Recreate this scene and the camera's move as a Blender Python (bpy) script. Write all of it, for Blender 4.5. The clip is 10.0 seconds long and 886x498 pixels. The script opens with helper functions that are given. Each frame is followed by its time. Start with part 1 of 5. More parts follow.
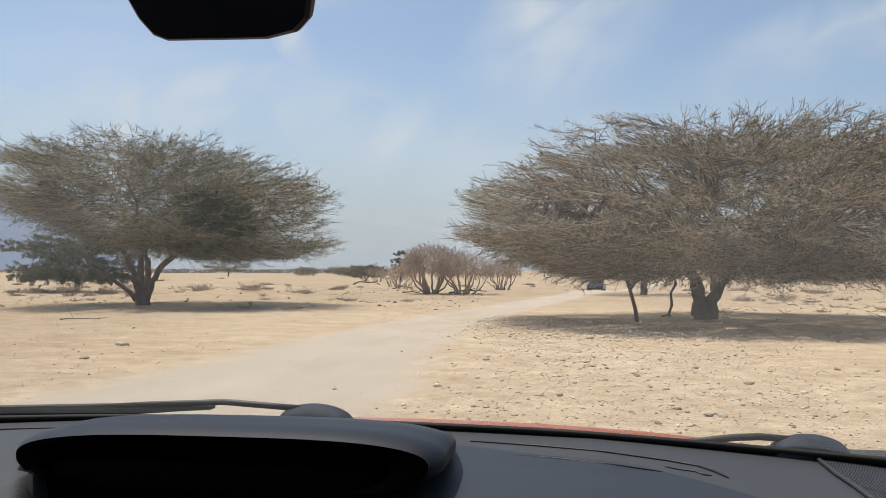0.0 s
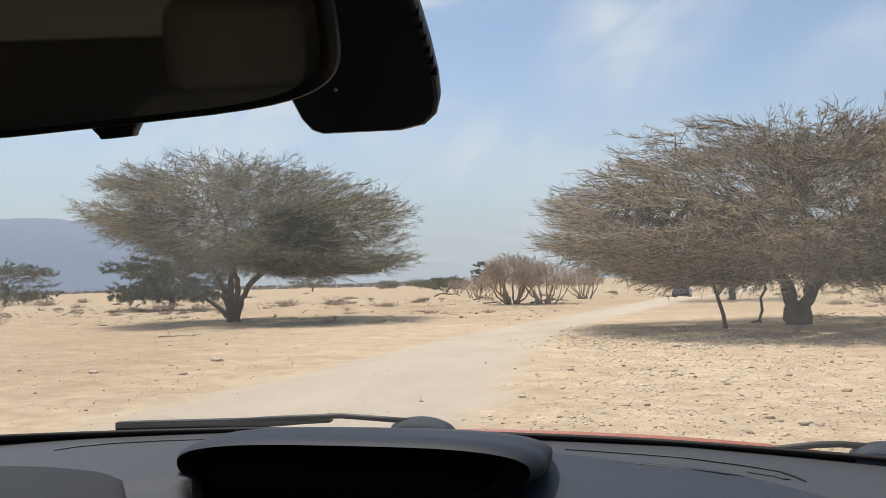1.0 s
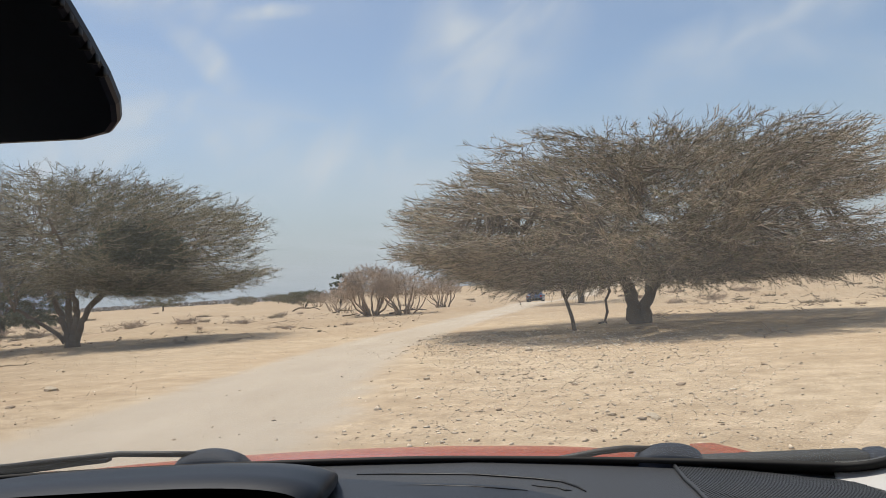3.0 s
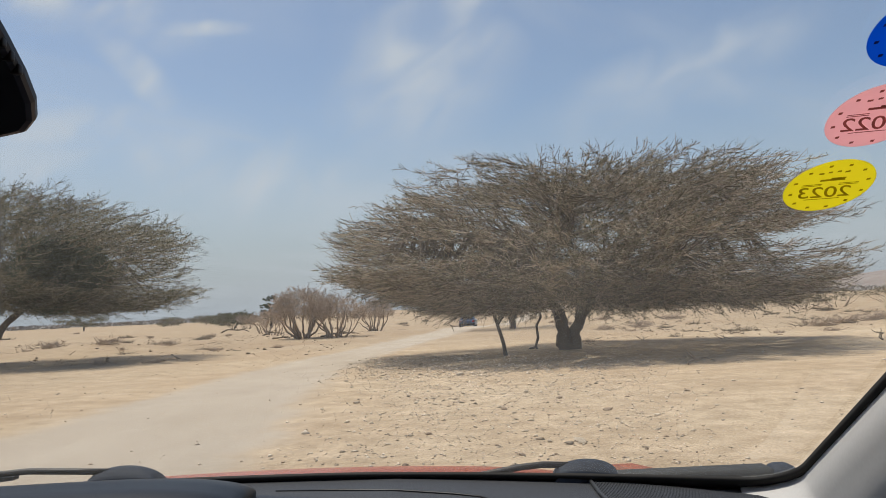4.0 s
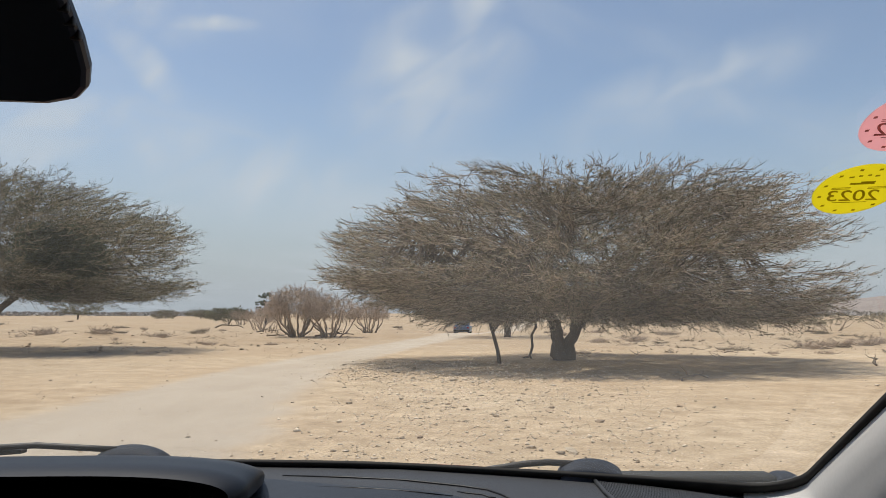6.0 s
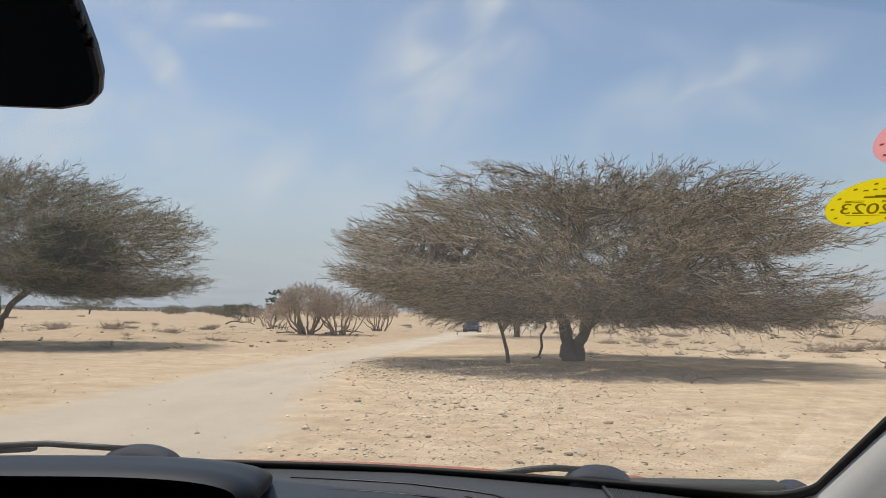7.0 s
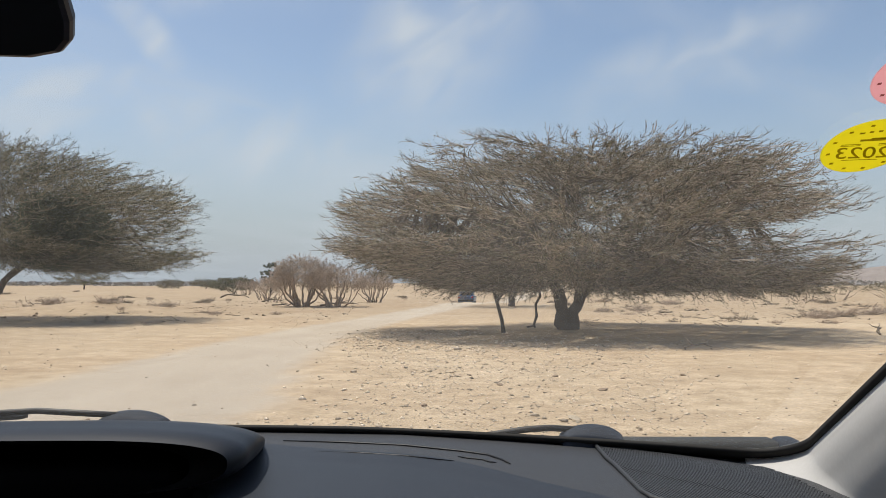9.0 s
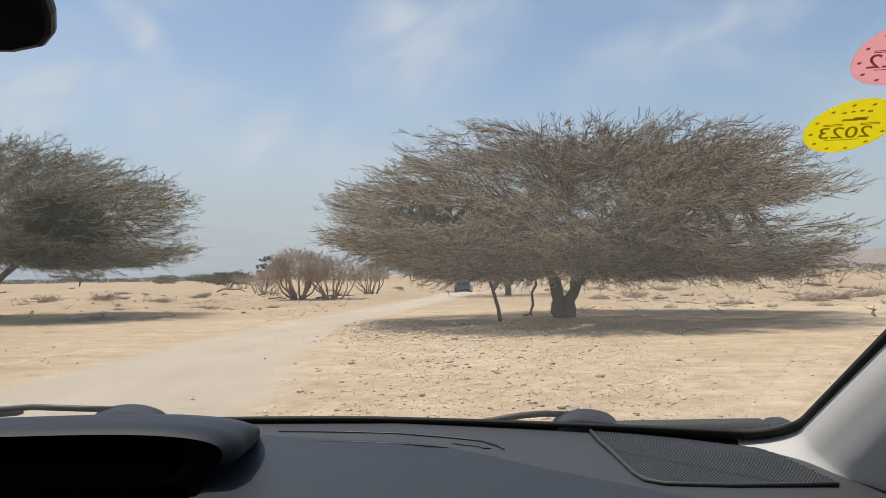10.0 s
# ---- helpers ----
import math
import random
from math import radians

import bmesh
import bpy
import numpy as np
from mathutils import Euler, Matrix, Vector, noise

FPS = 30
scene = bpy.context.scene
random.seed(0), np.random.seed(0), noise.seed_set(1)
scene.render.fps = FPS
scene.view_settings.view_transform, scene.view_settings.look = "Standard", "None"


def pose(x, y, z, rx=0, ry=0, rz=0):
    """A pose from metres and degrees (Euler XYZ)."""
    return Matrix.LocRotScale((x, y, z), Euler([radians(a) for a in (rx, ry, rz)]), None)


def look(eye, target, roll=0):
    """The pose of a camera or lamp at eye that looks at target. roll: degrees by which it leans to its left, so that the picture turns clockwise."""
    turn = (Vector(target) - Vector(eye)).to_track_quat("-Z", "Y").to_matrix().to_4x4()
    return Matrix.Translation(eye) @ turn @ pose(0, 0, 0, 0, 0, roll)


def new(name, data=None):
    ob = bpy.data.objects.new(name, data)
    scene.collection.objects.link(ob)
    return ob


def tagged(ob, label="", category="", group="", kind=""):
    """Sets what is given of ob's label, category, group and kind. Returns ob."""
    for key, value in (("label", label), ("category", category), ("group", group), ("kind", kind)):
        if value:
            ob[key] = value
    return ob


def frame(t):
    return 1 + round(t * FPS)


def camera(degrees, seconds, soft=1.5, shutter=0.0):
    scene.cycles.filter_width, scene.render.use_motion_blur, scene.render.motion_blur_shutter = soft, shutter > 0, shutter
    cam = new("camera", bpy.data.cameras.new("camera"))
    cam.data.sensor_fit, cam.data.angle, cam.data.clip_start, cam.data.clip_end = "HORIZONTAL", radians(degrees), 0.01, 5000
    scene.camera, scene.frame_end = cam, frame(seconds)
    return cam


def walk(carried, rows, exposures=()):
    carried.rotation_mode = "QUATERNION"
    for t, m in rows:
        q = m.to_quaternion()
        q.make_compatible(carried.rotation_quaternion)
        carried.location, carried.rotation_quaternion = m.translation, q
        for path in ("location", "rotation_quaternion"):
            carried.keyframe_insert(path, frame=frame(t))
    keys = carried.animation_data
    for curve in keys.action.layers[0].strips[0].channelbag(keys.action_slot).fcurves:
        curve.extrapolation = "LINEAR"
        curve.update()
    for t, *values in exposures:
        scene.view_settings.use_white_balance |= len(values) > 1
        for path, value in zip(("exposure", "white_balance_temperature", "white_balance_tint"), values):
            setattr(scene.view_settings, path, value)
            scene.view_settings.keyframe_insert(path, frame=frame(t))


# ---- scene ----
cam = camera(59.1, 10.0, soft=0.55)
PATH = [
    (0, (0.331, -0.009, 1.3572), (-0.007, 1.962, 1.4122), -0.0),
    (0.5, (0.3346, -0.0792, 1.3849), (-0.0884, 1.8738, 1.4449), -0.4),
    (1, (0.3352, -0.124, 1.3783), (-0.1998, 1.801, 1.4633), -1.5),
    (1.5, (0.3497, -0.0957, 1.3739), (-0.1973, 1.8253, 1.4679), -2.2),
    (2, (0.3643, -0.0695, 1.3639), (-0.1217, 1.8695, 1.4419), -2.3),
    (2.5, (0.4019, -0.0502, 1.371), (0.1259, 1.9288, 1.448), -3.2),
    (2.7, (0.411, -0.0536, 1.3819), (0.173, 1.9304, 1.4649), -3.5),
    (3.8, (0.4447, -0.0627, 1.3757), (0.4177, 1.9323, 1.5187), -2.9),
    (4, (0.4348, -0.0681, 1.3708), (0.4248, 1.9269, 1.5208), -2.7),
    (4.5, (0.4301, -0.0701, 1.3626), (0.4351, 1.9229, 1.5256), -1.8),
    (5, (0.4202, -0.0683, 1.3558), (0.4312, 1.9258, 1.5178), -1.0),
    (5.5, (0.4153, -0.0764, 1.3569), (0.4193, 1.9176, 1.5189), -0.2),
    (5.7, (0.4113, -0.0774, 1.355), (0.4123, 1.9156, 1.519), -0.1),
    (6.8, (0.4094, -0.0787, 1.3616), (0.3814, 1.9143, 1.5236), 0.5),
    (7, (0.4104, -0.0777, 1.3627), (0.3795, 1.9153, 1.5237), 0.7),
    (7.5, (0.4125, -0.0818, 1.365), (0.3805, 1.9112, 1.526), 0.8),
    (8, (0.4163, -0.07, 1.3607), (0.3873, 1.924, 1.5127), 0.7),
    (8.5, (0.4152, -0.0643, 1.3544), (0.3932, 1.9317, 1.4764), 0.4),
    (9, (0.415, -0.0645, 1.3501), (0.399, 1.9335, 1.4371), -0.0),
    (9.5, (0.4189, -0.0703, 1.351), (0.4098, 1.9287, 1.423), -0.6),
    (10, (0.4207, -0.067, 1.3478), (0.4157, 1.932, 1.4098), -1.1),
]
walk(cam, [(t, look(eye, target, roll)) for t, eye, target, roll in PATH],
     exposures=[(0, 0.04), (1, 0.13), (2.5, 0.02), (4.2, -0.2), (5.5, -0.14), (7.5, -0.1), (10, -0.03)])

# ---- world and sun ----
# banks of cirrus ahead: place as slopes to the side and up, turn, half sizes, density
CLOUD_BANKS = [((-0.02, 0.305), 45, (0.20, 0.13), 1.3), ((0.01, 0.40), 35, (0.22, 0.08), 1.1), ((0.294, 0.277), 22, (0.30, 0.07), 1.0),
               ((-0.48, 0.445), -22, (0.24, 0.08), 1.6), ((-0.40, 0.335), -50, (0.16, 0.035), 1.3), ((-0.378, 0.385), -3, (0.20, 0.02), 1.3),
               ((-0.256, 0.184), -12, (0.34, 0.09), 0.95), ((-0.50, 0.256), 3, (0.26, 0.045), 0.95), ((-0.62, 0.20), 0, (0.30, 0.14), 0.9)]
SUN_EL, SUN_AZ = 71.5, -62.0          # degrees; azimuth from +y towards +x
scene.view_settings.exposure = 0.0
world = bpy.data.worlds.new("world")
scene.world = world
world.use_nodes = True
wn, wl = world.node_tree.nodes, world.node_tree.links
wn.clear()
w_out = wn.new("ShaderNodeOutputWorld")
w_bg = wn.new("ShaderNodeBackground")
w_bg.inputs["Strength"].default_value = 0.136
w_sky = wn.new("ShaderNodeTexSky")
w_sky.sky_type = "NISHITA"
w_sky.sun_disc = False
w_sky.sun_elevation = radians(SUN_EL)
w_sky.sun_rotation = radians(SUN_AZ)
w_sky.air_density, w_sky.dust_density, w_sky.ozone_density = 1.0, 1.5, 0.6
# thin cirrus over a high flat sheet, drawn out into fibres, thickest in a few drifting banks
w_co = wn.new("ShaderNodeTexCoord")
w_sep = wn.new("ShaderNodeSeparateXYZ")
wl.new(w_co.outputs["Generated"], w_sep.inputs[0])


def w_math(op, a, b):
    nd = wn.new("ShaderNodeMath")
    nd.operation = op
    for k, v in enumerate((a, b)):
        if isinstance(v, (int, float)):
            nd.inputs[k].default_value = v
        else:
            wl.new(v, nd.inputs[k])
    return nd.outputs[0]


def w_vector(x, y):
    nd = wn.new("ShaderNodeCombineXYZ")
    wl.new(x, nd.inputs[0]); wl.new(y, nd.inputs[1])
    return nd.outputs[0]


def w_mapped(src, place, turn, size):
    nd = wn.new("ShaderNodeMapping")
    nd.vector_type = "TEXTURE"
    nd.inputs["Location"].default_value = (*place, 0)
    nd.inputs["Rotation"].default_value = (0, 0, radians(turn))
    nd.inputs["Scale"].default_value = (*size, 1)
    wl.new(src, nd.inputs[0])
    return nd.outputs[0]


def w_noise(src, scale, detail, rough, warp):
    nd = wn.new("ShaderNodeTexNoise")
    for key, v in (("Scale", scale), ("Detail", detail), ("Roughness", rough), ("Distortion", warp)):
        nd.inputs[key].default_value = v
    wl.new(src, nd.inputs["Vector"])
    return nd.outputs[0]


def w_range(src, a0, a1, b0, b1):
    nd = wn.new("ShaderNodeMapRange")
    nd.interpolation_type = "SMOOTHSTEP"
    for key, v in (("From Min", a0), ("From Max", a1), ("To Min", b0), ("To Max", b1)):
        nd.inputs[key].default_value = v
    wl.new(src, nd.inputs["Value"])
    return nd.outputs[0]


w_high = w_math("MAXIMUM", w_math("ADD", w_sep.outputs["Z"], 0.12), 0.05)
w_sheet = w_vector(w_math("DIVIDE", w_sep.outputs["X"], w_high), w_math("DIVIDE", w_sep.outputs["Y"], w_high))
w_ahead = w_math("MAXIMUM", w_sep.outputs["Y"], 0.05)
w_flat = w_vector(w_math("DIVIDE", w_sep.outputs["X"], w_ahead), w_math("DIVIDE", w_sep.outputs["Z"], w_ahead))
w_thin = w_range(w_noise(w_mapped(w_sheet, (0.35, 0.9), 52, (1.5, 0.8)), 1.1, 7, 0.52, 0.45), 0.42, 0.72, 0.0, 0.42)
w_fibre = w_range(w_noise(w_mapped(w_flat, (0.1, 0.0), 33, (0.20, 0.085)), 1.0, 5, 0.5, 0.8), 0.28, 0.72, 0.22, 0.95)
w_soft = w_range(w_noise(w_mapped(w_flat, (0.3, 0.2), 35, (0.12, 0.08)), 1.0, 4, 0.5, 0.6), 0.30, 0.70, 0.2, 1.0)
w_fill = w_math("MULTIPLY", w_fibre, w_soft)
w_cloud = w_thin
for place, turn, size, amount in CLOUD_BANKS:
    lobe = wn.new("ShaderNodeTexGradient")
    lobe.gradient_type = "SPHERICAL"
    wl.new(w_mapped(w_flat, place, turn, size), lobe.inputs[0])
    w_cloud = w_math("MAXIMUM", w_cloud, w_math("MULTIPLY", w_math("MULTIPLY", w_range(lobe.outputs[1], 0.0, 0.8, 0.0, 1.0), w_fill), amount))
w_mix = wn.new("ShaderNodeMix"); w_mix.data_type = "RGBA"
wl.new(w_cloud, w_mix.inputs["Factor"])
# dust haze that thickens towards the horizon
w_hz = wn.new("ShaderNodeMapRange"); w_hz.interpolation_type = "SMOOTHSTEP"
w_hz.inputs["From Min"].default_value, w_hz.inputs["From Max"].default_value = 0.27, -0.02
w_hz.inputs["To Min"].default_value, w_hz.inputs["To Max"].default_value = 0.0, 0.92
wl.new(w_sep.outputs["Z"], w_hz.inputs["Value"])
w_haze = wn.new("ShaderNodeMix"); w_haze.data_type = "RGBA"
wl.new(w_hz.outputs[0], w_haze.inputs["Factor"])
wl.new(w_sky.outputs[0], w_haze.inputs["A"])
w_haze.inputs["B"].default_value = (3.45, 3.88, 4.35, 1)
wl.new(w_haze.outputs["Result"], w_mix.inputs["A"])
w_mix.inputs["B"].default_value = (4.7, 5.1, 5.55, 1)
wl.new(w_mix.outputs["Result"], w_bg.inputs[0])
wl.new(w_bg.outputs[0], w_out.inputs[0])

sun_data = bpy.data.lights.new("sun", "SUN")
sun_data.energy, sun_data.angle, sun_data.color = 4.05, radians(0.6), (1.0, 0.95, 0.855)
sun = new("sun", sun_data)
el, az = radians(SUN_EL), radians(SUN_AZ)
sun.matrix_world = look((0, 0, 0), (-math.cos(el) * math.sin(az), -math.cos(el) * math.cos(az), -math.sin(el)))


# ---- materials ----
def material(name, color, rough=0.6, metal=0.0, var=0.12, scale=6.0, fine=60.0, bump=0.0, bump_scale=80.0, hue=None, spec=0.4, island=0.0):
    """A surface with a broad and a fine variation of its colour, and fine relief."""
    m = bpy.data.materials.new(name)
    m.use_nodes = True
    n, l = m.node_tree.nodes, m.node_tree.links
    b = n["Principled BSDF"]
    b.inputs["Roughness"].default_value, b.inputs["Metallic"].default_value = rough, metal
    b.inputs["Specular IOR Level"].default_value = spec
    co = n.new("ShaderNodeTexCoord")
    a = n.new("ShaderNodeTexNoise"); a.inputs["Scale"].default_value = scale; a.inputs["Detail"].default_value = 4
    f = n.new("ShaderNodeTexNoise"); f.inputs["Scale"].default_value = fine; f.inputs["Detail"].default_value = 5
    l.new(co.outputs["Object"], a.inputs[0]); l.new(co.outputs["Object"], f.inputs[0])
    add = n.new("ShaderNodeMath"); add.operation = "ADD"
    l.new(a.outputs[0], add.inputs[0]); l.new(f.outputs[0], add.inputs[1])
    last = add.outputs[0]
    if island:
        geo = n.new("ShaderNodeNewGeometry")
        mu = n.new("ShaderNodeMath"); mu.operation = "MULTIPLY_ADD"
        mu.inputs[1].default_value = island; mu.inputs[2].default_value = -island / 2
        l.new(geo.outputs["Random Per Island"], mu.inputs[0])
        ad2 = n.new("ShaderNodeMath"); ad2.operation = "ADD"
        l.new(last, ad2.inputs[0]); l.new(mu.outputs[0], ad2.inputs[1])
        last = ad2.outputs[0]
    r = n.new("ShaderNodeValToRGB")
    hue = hue or color
    lo = [max(0.0, c * (1 - var * 1.6)) for c in color]
    hi = [min(1.0, c * (1 + var * 1.6)) for c in hue]
    r.color_ramp.elements[0].position, r.color_ramp.elements[0].color = 0.25, (*lo, 1)
    r.color_ramp.elements[1].position, r.color_ramp.elements[1].color = 0.78, (*hi, 1)
    half = n.new("ShaderNodeMath"); half.operation = "MULTIPLY"; half.inputs[1].default_value = 0.5
    l.new(last, half.inputs[0]); l.new(half.outputs[0], r.inputs[0])
    l.new(r.outputs[0], b.inputs["Base Color"])
    if bump:
        bn = n.new("ShaderNodeTexNoise"); bn.inputs["Scale"].default_value = bump_scale; bn.inputs["Detail"].default_value = 3
        l.new(co.outputs["Object"], bn.inputs[0])
        bb = n.new("ShaderNodeBump"); bb.inputs["Strength"].default_value = bump; bb.inputs["Distance"].default_value = 0.01
        l.new(bn.outputs[0], bb.inputs["Height"]); l.new(bb.outputs[0], b.inputs["Normal"])
    return m


def glass_material(name, tint=(0.93, 0.95, 0.94), gloss=0.05, dust=0.0):
    m = bpy.data.materials.new(name)
    m.use_nodes = True
    n, l = m.node_tree.nodes, m.node_tree.links
    n.clear()
    out = n.new("ShaderNodeOutputMaterial")
    tr = n.new("ShaderNodeBsdfTransparent"); tr.inputs[0].default_value = (*tint, 1)
    gl = n.new("ShaderNodeBsdfGlossy"); gl.inputs["Roughness"].default_value = 0.02
    lw = n.new("ShaderNodeLayerWeight"); lw.inputs[0].default_value = 0.5
    pw = n.new("ShaderNodeMath"); pw.operation = "POWER"; pw.inputs[1].default_value = 4.0
    l.new(lw.outputs["Facing"], pw.inputs[0])
    mu = n.new("ShaderNodeMath"); mu.operation = "MULTIPLY_ADD"; mu.inputs[1].default_value = gloss * 10; mu.inputs[2].default_value = gloss * 0.6
    l.new(pw.outputs[0], mu.inputs[0])
    mx = n.new("ShaderNodeMixShader")
    l.new(mu.outputs[0], mx.inputs[0]); l.new(tr.outputs[0], mx.inputs[1]); l.new(gl.outputs[0], mx.inputs[2])
    if dust:
        # a thin film of road dust on the glass
        tl = n.new("ShaderNodeBsdfTranslucent"); tl.inputs[0].default_value = (0.72, 0.71, 0.68, 1)
        co = n.new("ShaderNodeTexCoord")
        nz = n.new("ShaderNodeTexNoise"); nz.inputs["Scale"].default_value = 3.5; nz.inputs["Detail"].default_value = 6
        l.new(co.outputs["Object"], nz.inputs[0])
        am = n.new("ShaderNodeMath"); am.operation = "MULTIPLY"; am.inputs[1].default_value = dust * 2
        l.new(nz.outputs[0], am.inputs[0])
        m2 = n.new("ShaderNodeMixShader")
        l.new(am.outputs[0], m2.inputs[0]); l.new(mx.outputs[0], m2.inputs[1]); l.new(tl.outputs[0], m2.inputs[2])
        mx = m2
    l.new(mx.outputs[0], out.inputs[0])
    return m


def ground_material():
    m = bpy.data.materials.new("desert_sand")
    m.use_nodes = True
    n, l = m.node_tree.nodes, m.node_tree.links
    b = n["Principled BSDF"]
    b.inputs["Roughness"].default_value = 0.95
    b.inputs["Specular IOR Level"].default_value = 0.15
    co = n.new("ShaderNodeTexCoord")

    def noise_tex(scale, detail=5, rough=0.55, stretch=None):
        t = n.new("ShaderNodeTexNoise")
        t.inputs["Scale"].default_value, t.inputs["Detail"].default_value, t.inputs["Roughness"].default_value = scale, detail, rough
        if stretch:
            mp = n.new("ShaderNodeMapping"); mp.inputs["Scale"].default_value = stretch
            l.new(co.outputs["Object"], mp.inputs[0]); l.new(mp.outputs[0], t.inputs[0])
        else:
            l.new(co.outputs["Object"], t.inputs[0])
        return t.outputs[0]

    def ramp(src, p0, c0, p1, c1):
        r = n.new("ShaderNodeValToRGB")
        r.color_ramp.elements[0].position, r.color_ramp.elements[0].color = p0, (*c0, 1)
        r.color_ramp.elements[1].position, r.color_ramp.elements[1].color = p1, (*c1, 1)
        l.new(src, r.inputs[0])
        return r.outputs[0]

    def mix(fac, a, c, kind="MIX"):
        x = n.new("ShaderNodeMix"); x.data_type = "RGBA"; x.blend_type = kind
        if isinstance(fac, float):
            x.inputs["Factor"].default_value = fac
        else:
            l.new(fac, x.inputs["Factor"])
        l.new(a, x.inputs["A"]); l.new(c, x.inputs["B"])
        return x.outputs["Result"]

    broad = ramp(noise_tex(0.12, 6, 0.6), 0.36, (0.568, 0.427, 0.282), 0.66, (0.655, 0.524, 0.368))
    fine = ramp(noise_tex(3.0, 8, 0.65), 0.32, (0.80, 0.78, 0.75), 0.70, (1.14, 1.14, 1.14))
    mid = ramp(noise_tex(0.75, 7, 0.62, (1.0, 1.6, 1.0)), 0.36, (0.89, 0.875, 0.85), 0.66, (1.08, 1.08, 1.08))
    grain = ramp(noise_tex(38.0, 4, 0.7), 0.34, (0.70, 0.68, 0.66), 0.66, (1.14, 1.14, 1.14))
    soil = mix(1.0, mix(1.0, mix(1.0, broad, fine, "MULTIPLY"), grain, "MULTIPLY"), mid, "MULTIPLY")
    # browner soil on the far side of the track and out on the plain
    sp = n.new("ShaderNodeSeparateXYZ")
    l.new(co.outputs["Object"], sp.inputs[0])
    wob = n.new("ShaderNodeMath"); wob.operation = "MULTIPLY_ADD"; wob.inputs[1].default_value = 14.0
    l.new(noise_tex(0.16, 4, 0.6), wob.inputs[0])
    zone = []
    for axis, a0, a1 in (("X", 3.0, -4.0), ("Y", 28.0, 46.0)):
        w2 = n.new("ShaderNodeMath"); w2.operation = "ADD"
        l.new(sp.outputs[axis], w2.inputs[0]); l.new(wob.outputs[0], w2.inputs[1])
        zr = n.new("ShaderNodeMapRange"); zr.interpolation_type = "SMOOTHSTEP"
        zr.inputs["From Min"].default_value, zr.inputs["From Max"].default_value = a0, a1
        l.new(w2.outputs[0], zr.inputs["Value"])
        zone.append(zr.outputs[0])
    zm = n.new("ShaderNodeMath"); zm.operation = "MAXIMUM"
    l.new(zone[0], zm.inputs[0]); l.new(zone[1], zm.inputs[1])
    brown = ramp(zm.outputs[0], 0.0, (1.0, 1.0, 1.0), 1.0, (0.82, 0.81, 0.80))
    soil = mix(1.0, soil, brown, "MULTIPLY")
    track_col = ramp(noise_tex(1.1, 6, 0.6, (1.0, 0.35, 1.0)), 0.3, (0.485, 0.40, 0.302), 0.7, (0.57, 0.48, 0.376))
    track_col = mix(0.5, track_col, mix(1.0, track_col, grain, "MULTIPLY"))
    at = n.new("ShaderNodeAttribute"); at.attribute_name = "track"
    ed = n.new("ShaderNodeMath"); ed.operation = "MULTIPLY_ADD"; ed.inputs[1].default_value = 1.1; ed.inputs[2].default_value = -0.55
    l.new(noise_tex(0.9, 6, 0.6), ed.inputs[0])
    sm = n.new("ShaderNodeMath"); sm.operation = "ADD"
    l.new(at.outputs["Fac"], sm.inputs[0]); l.new(ed.outputs[0], sm.inputs[1])
    mr = n.new("ShaderNodeMapRange"); mr.interpolation_type = "SMOOTHSTEP"
    mr.inputs["From Min"].default_value, mr.inputs["From Max"].default_value = 0.15, 0.9
    l.new(sm.outputs[0], mr.inputs["Value"])
    l.new(mix(mr.outputs[0], soil, track_col), b.inputs["Base Color"])
    bp = n.new("ShaderNodeBump"); bp.inputs["Strength"].default_value = 0.75; bp.inputs["Distance"].default_value = 0.02
    l.new(noise_tex(22.0, 8, 0.78), bp.inputs["Height"])
    l.new(bp.outputs[0], b.inputs["Normal"])
    return m


M_GROUND = ground_material()
M_STONE = material("limestone", (0.50, 0.40, 0.285), 0.9, var=0.22, scale=9, fine=70, bump=0.6, bump_scale=40, hue=(0.60, 0.495, 0.365), spec=0.1)
M_STONE_DARK = material("brown_flint", (0.36, 0.265, 0.18), 0.85, var=0.3, scale=9, fine=70, bump=0.6, bump_scale=40, spec=0.25)
M_PEBBLE = material("pebbles", (0.57, 0.455, 0.325), 0.9, var=0.24, scale=1, fine=40, hue=(0.69, 0.57, 0.43), spec=0.1, island=0.9)
M_CLOD = material("brown_clods", (0.40, 0.305, 0.21), 0.95, var=0.3, scale=1, fine=20, hue=(0.46, 0.35, 0.24), spec=0.1, island=0.8)
M_BARK = material("acacia_bark", (0.15, 0.122, 0.10), 0.92, var=0.3, scale=3, fine=30, bump=0.9, bump_scale=28, spec=0.15)
M_BRANCH = material("grey_brown_branch", (0.20, 0.162, 0.128), 0.9, var=0.3, scale=2, fine=20, spec=0.15, island=0.5)
M_TWIG = material("dry_twig", (0.275, 0.214, 0.156), 0.85, var=0.36, scale=0.5, fine=9, hue=(0.375, 0.303, 0.228), spec=0.2, island=1.1)
M_TWIG_OLIVE = material("olive_twig", (0.19, 0.162, 0.108), 0.85, var=0.40, scale=0.5, fine=9, hue=(0.30, 0.262, 0.18), spec=0.2, island=1.1)
M_LEAF = material("acacia_leaf", (0.105, 0.112, 0.062), 0.75, var=0.3, scale=0.6, fine=12, hue=(0.165, 0.162, 0.095), spec=0.25, island=0.6)
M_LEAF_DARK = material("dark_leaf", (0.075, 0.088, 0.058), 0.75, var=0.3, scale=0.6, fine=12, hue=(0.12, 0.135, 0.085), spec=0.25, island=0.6)
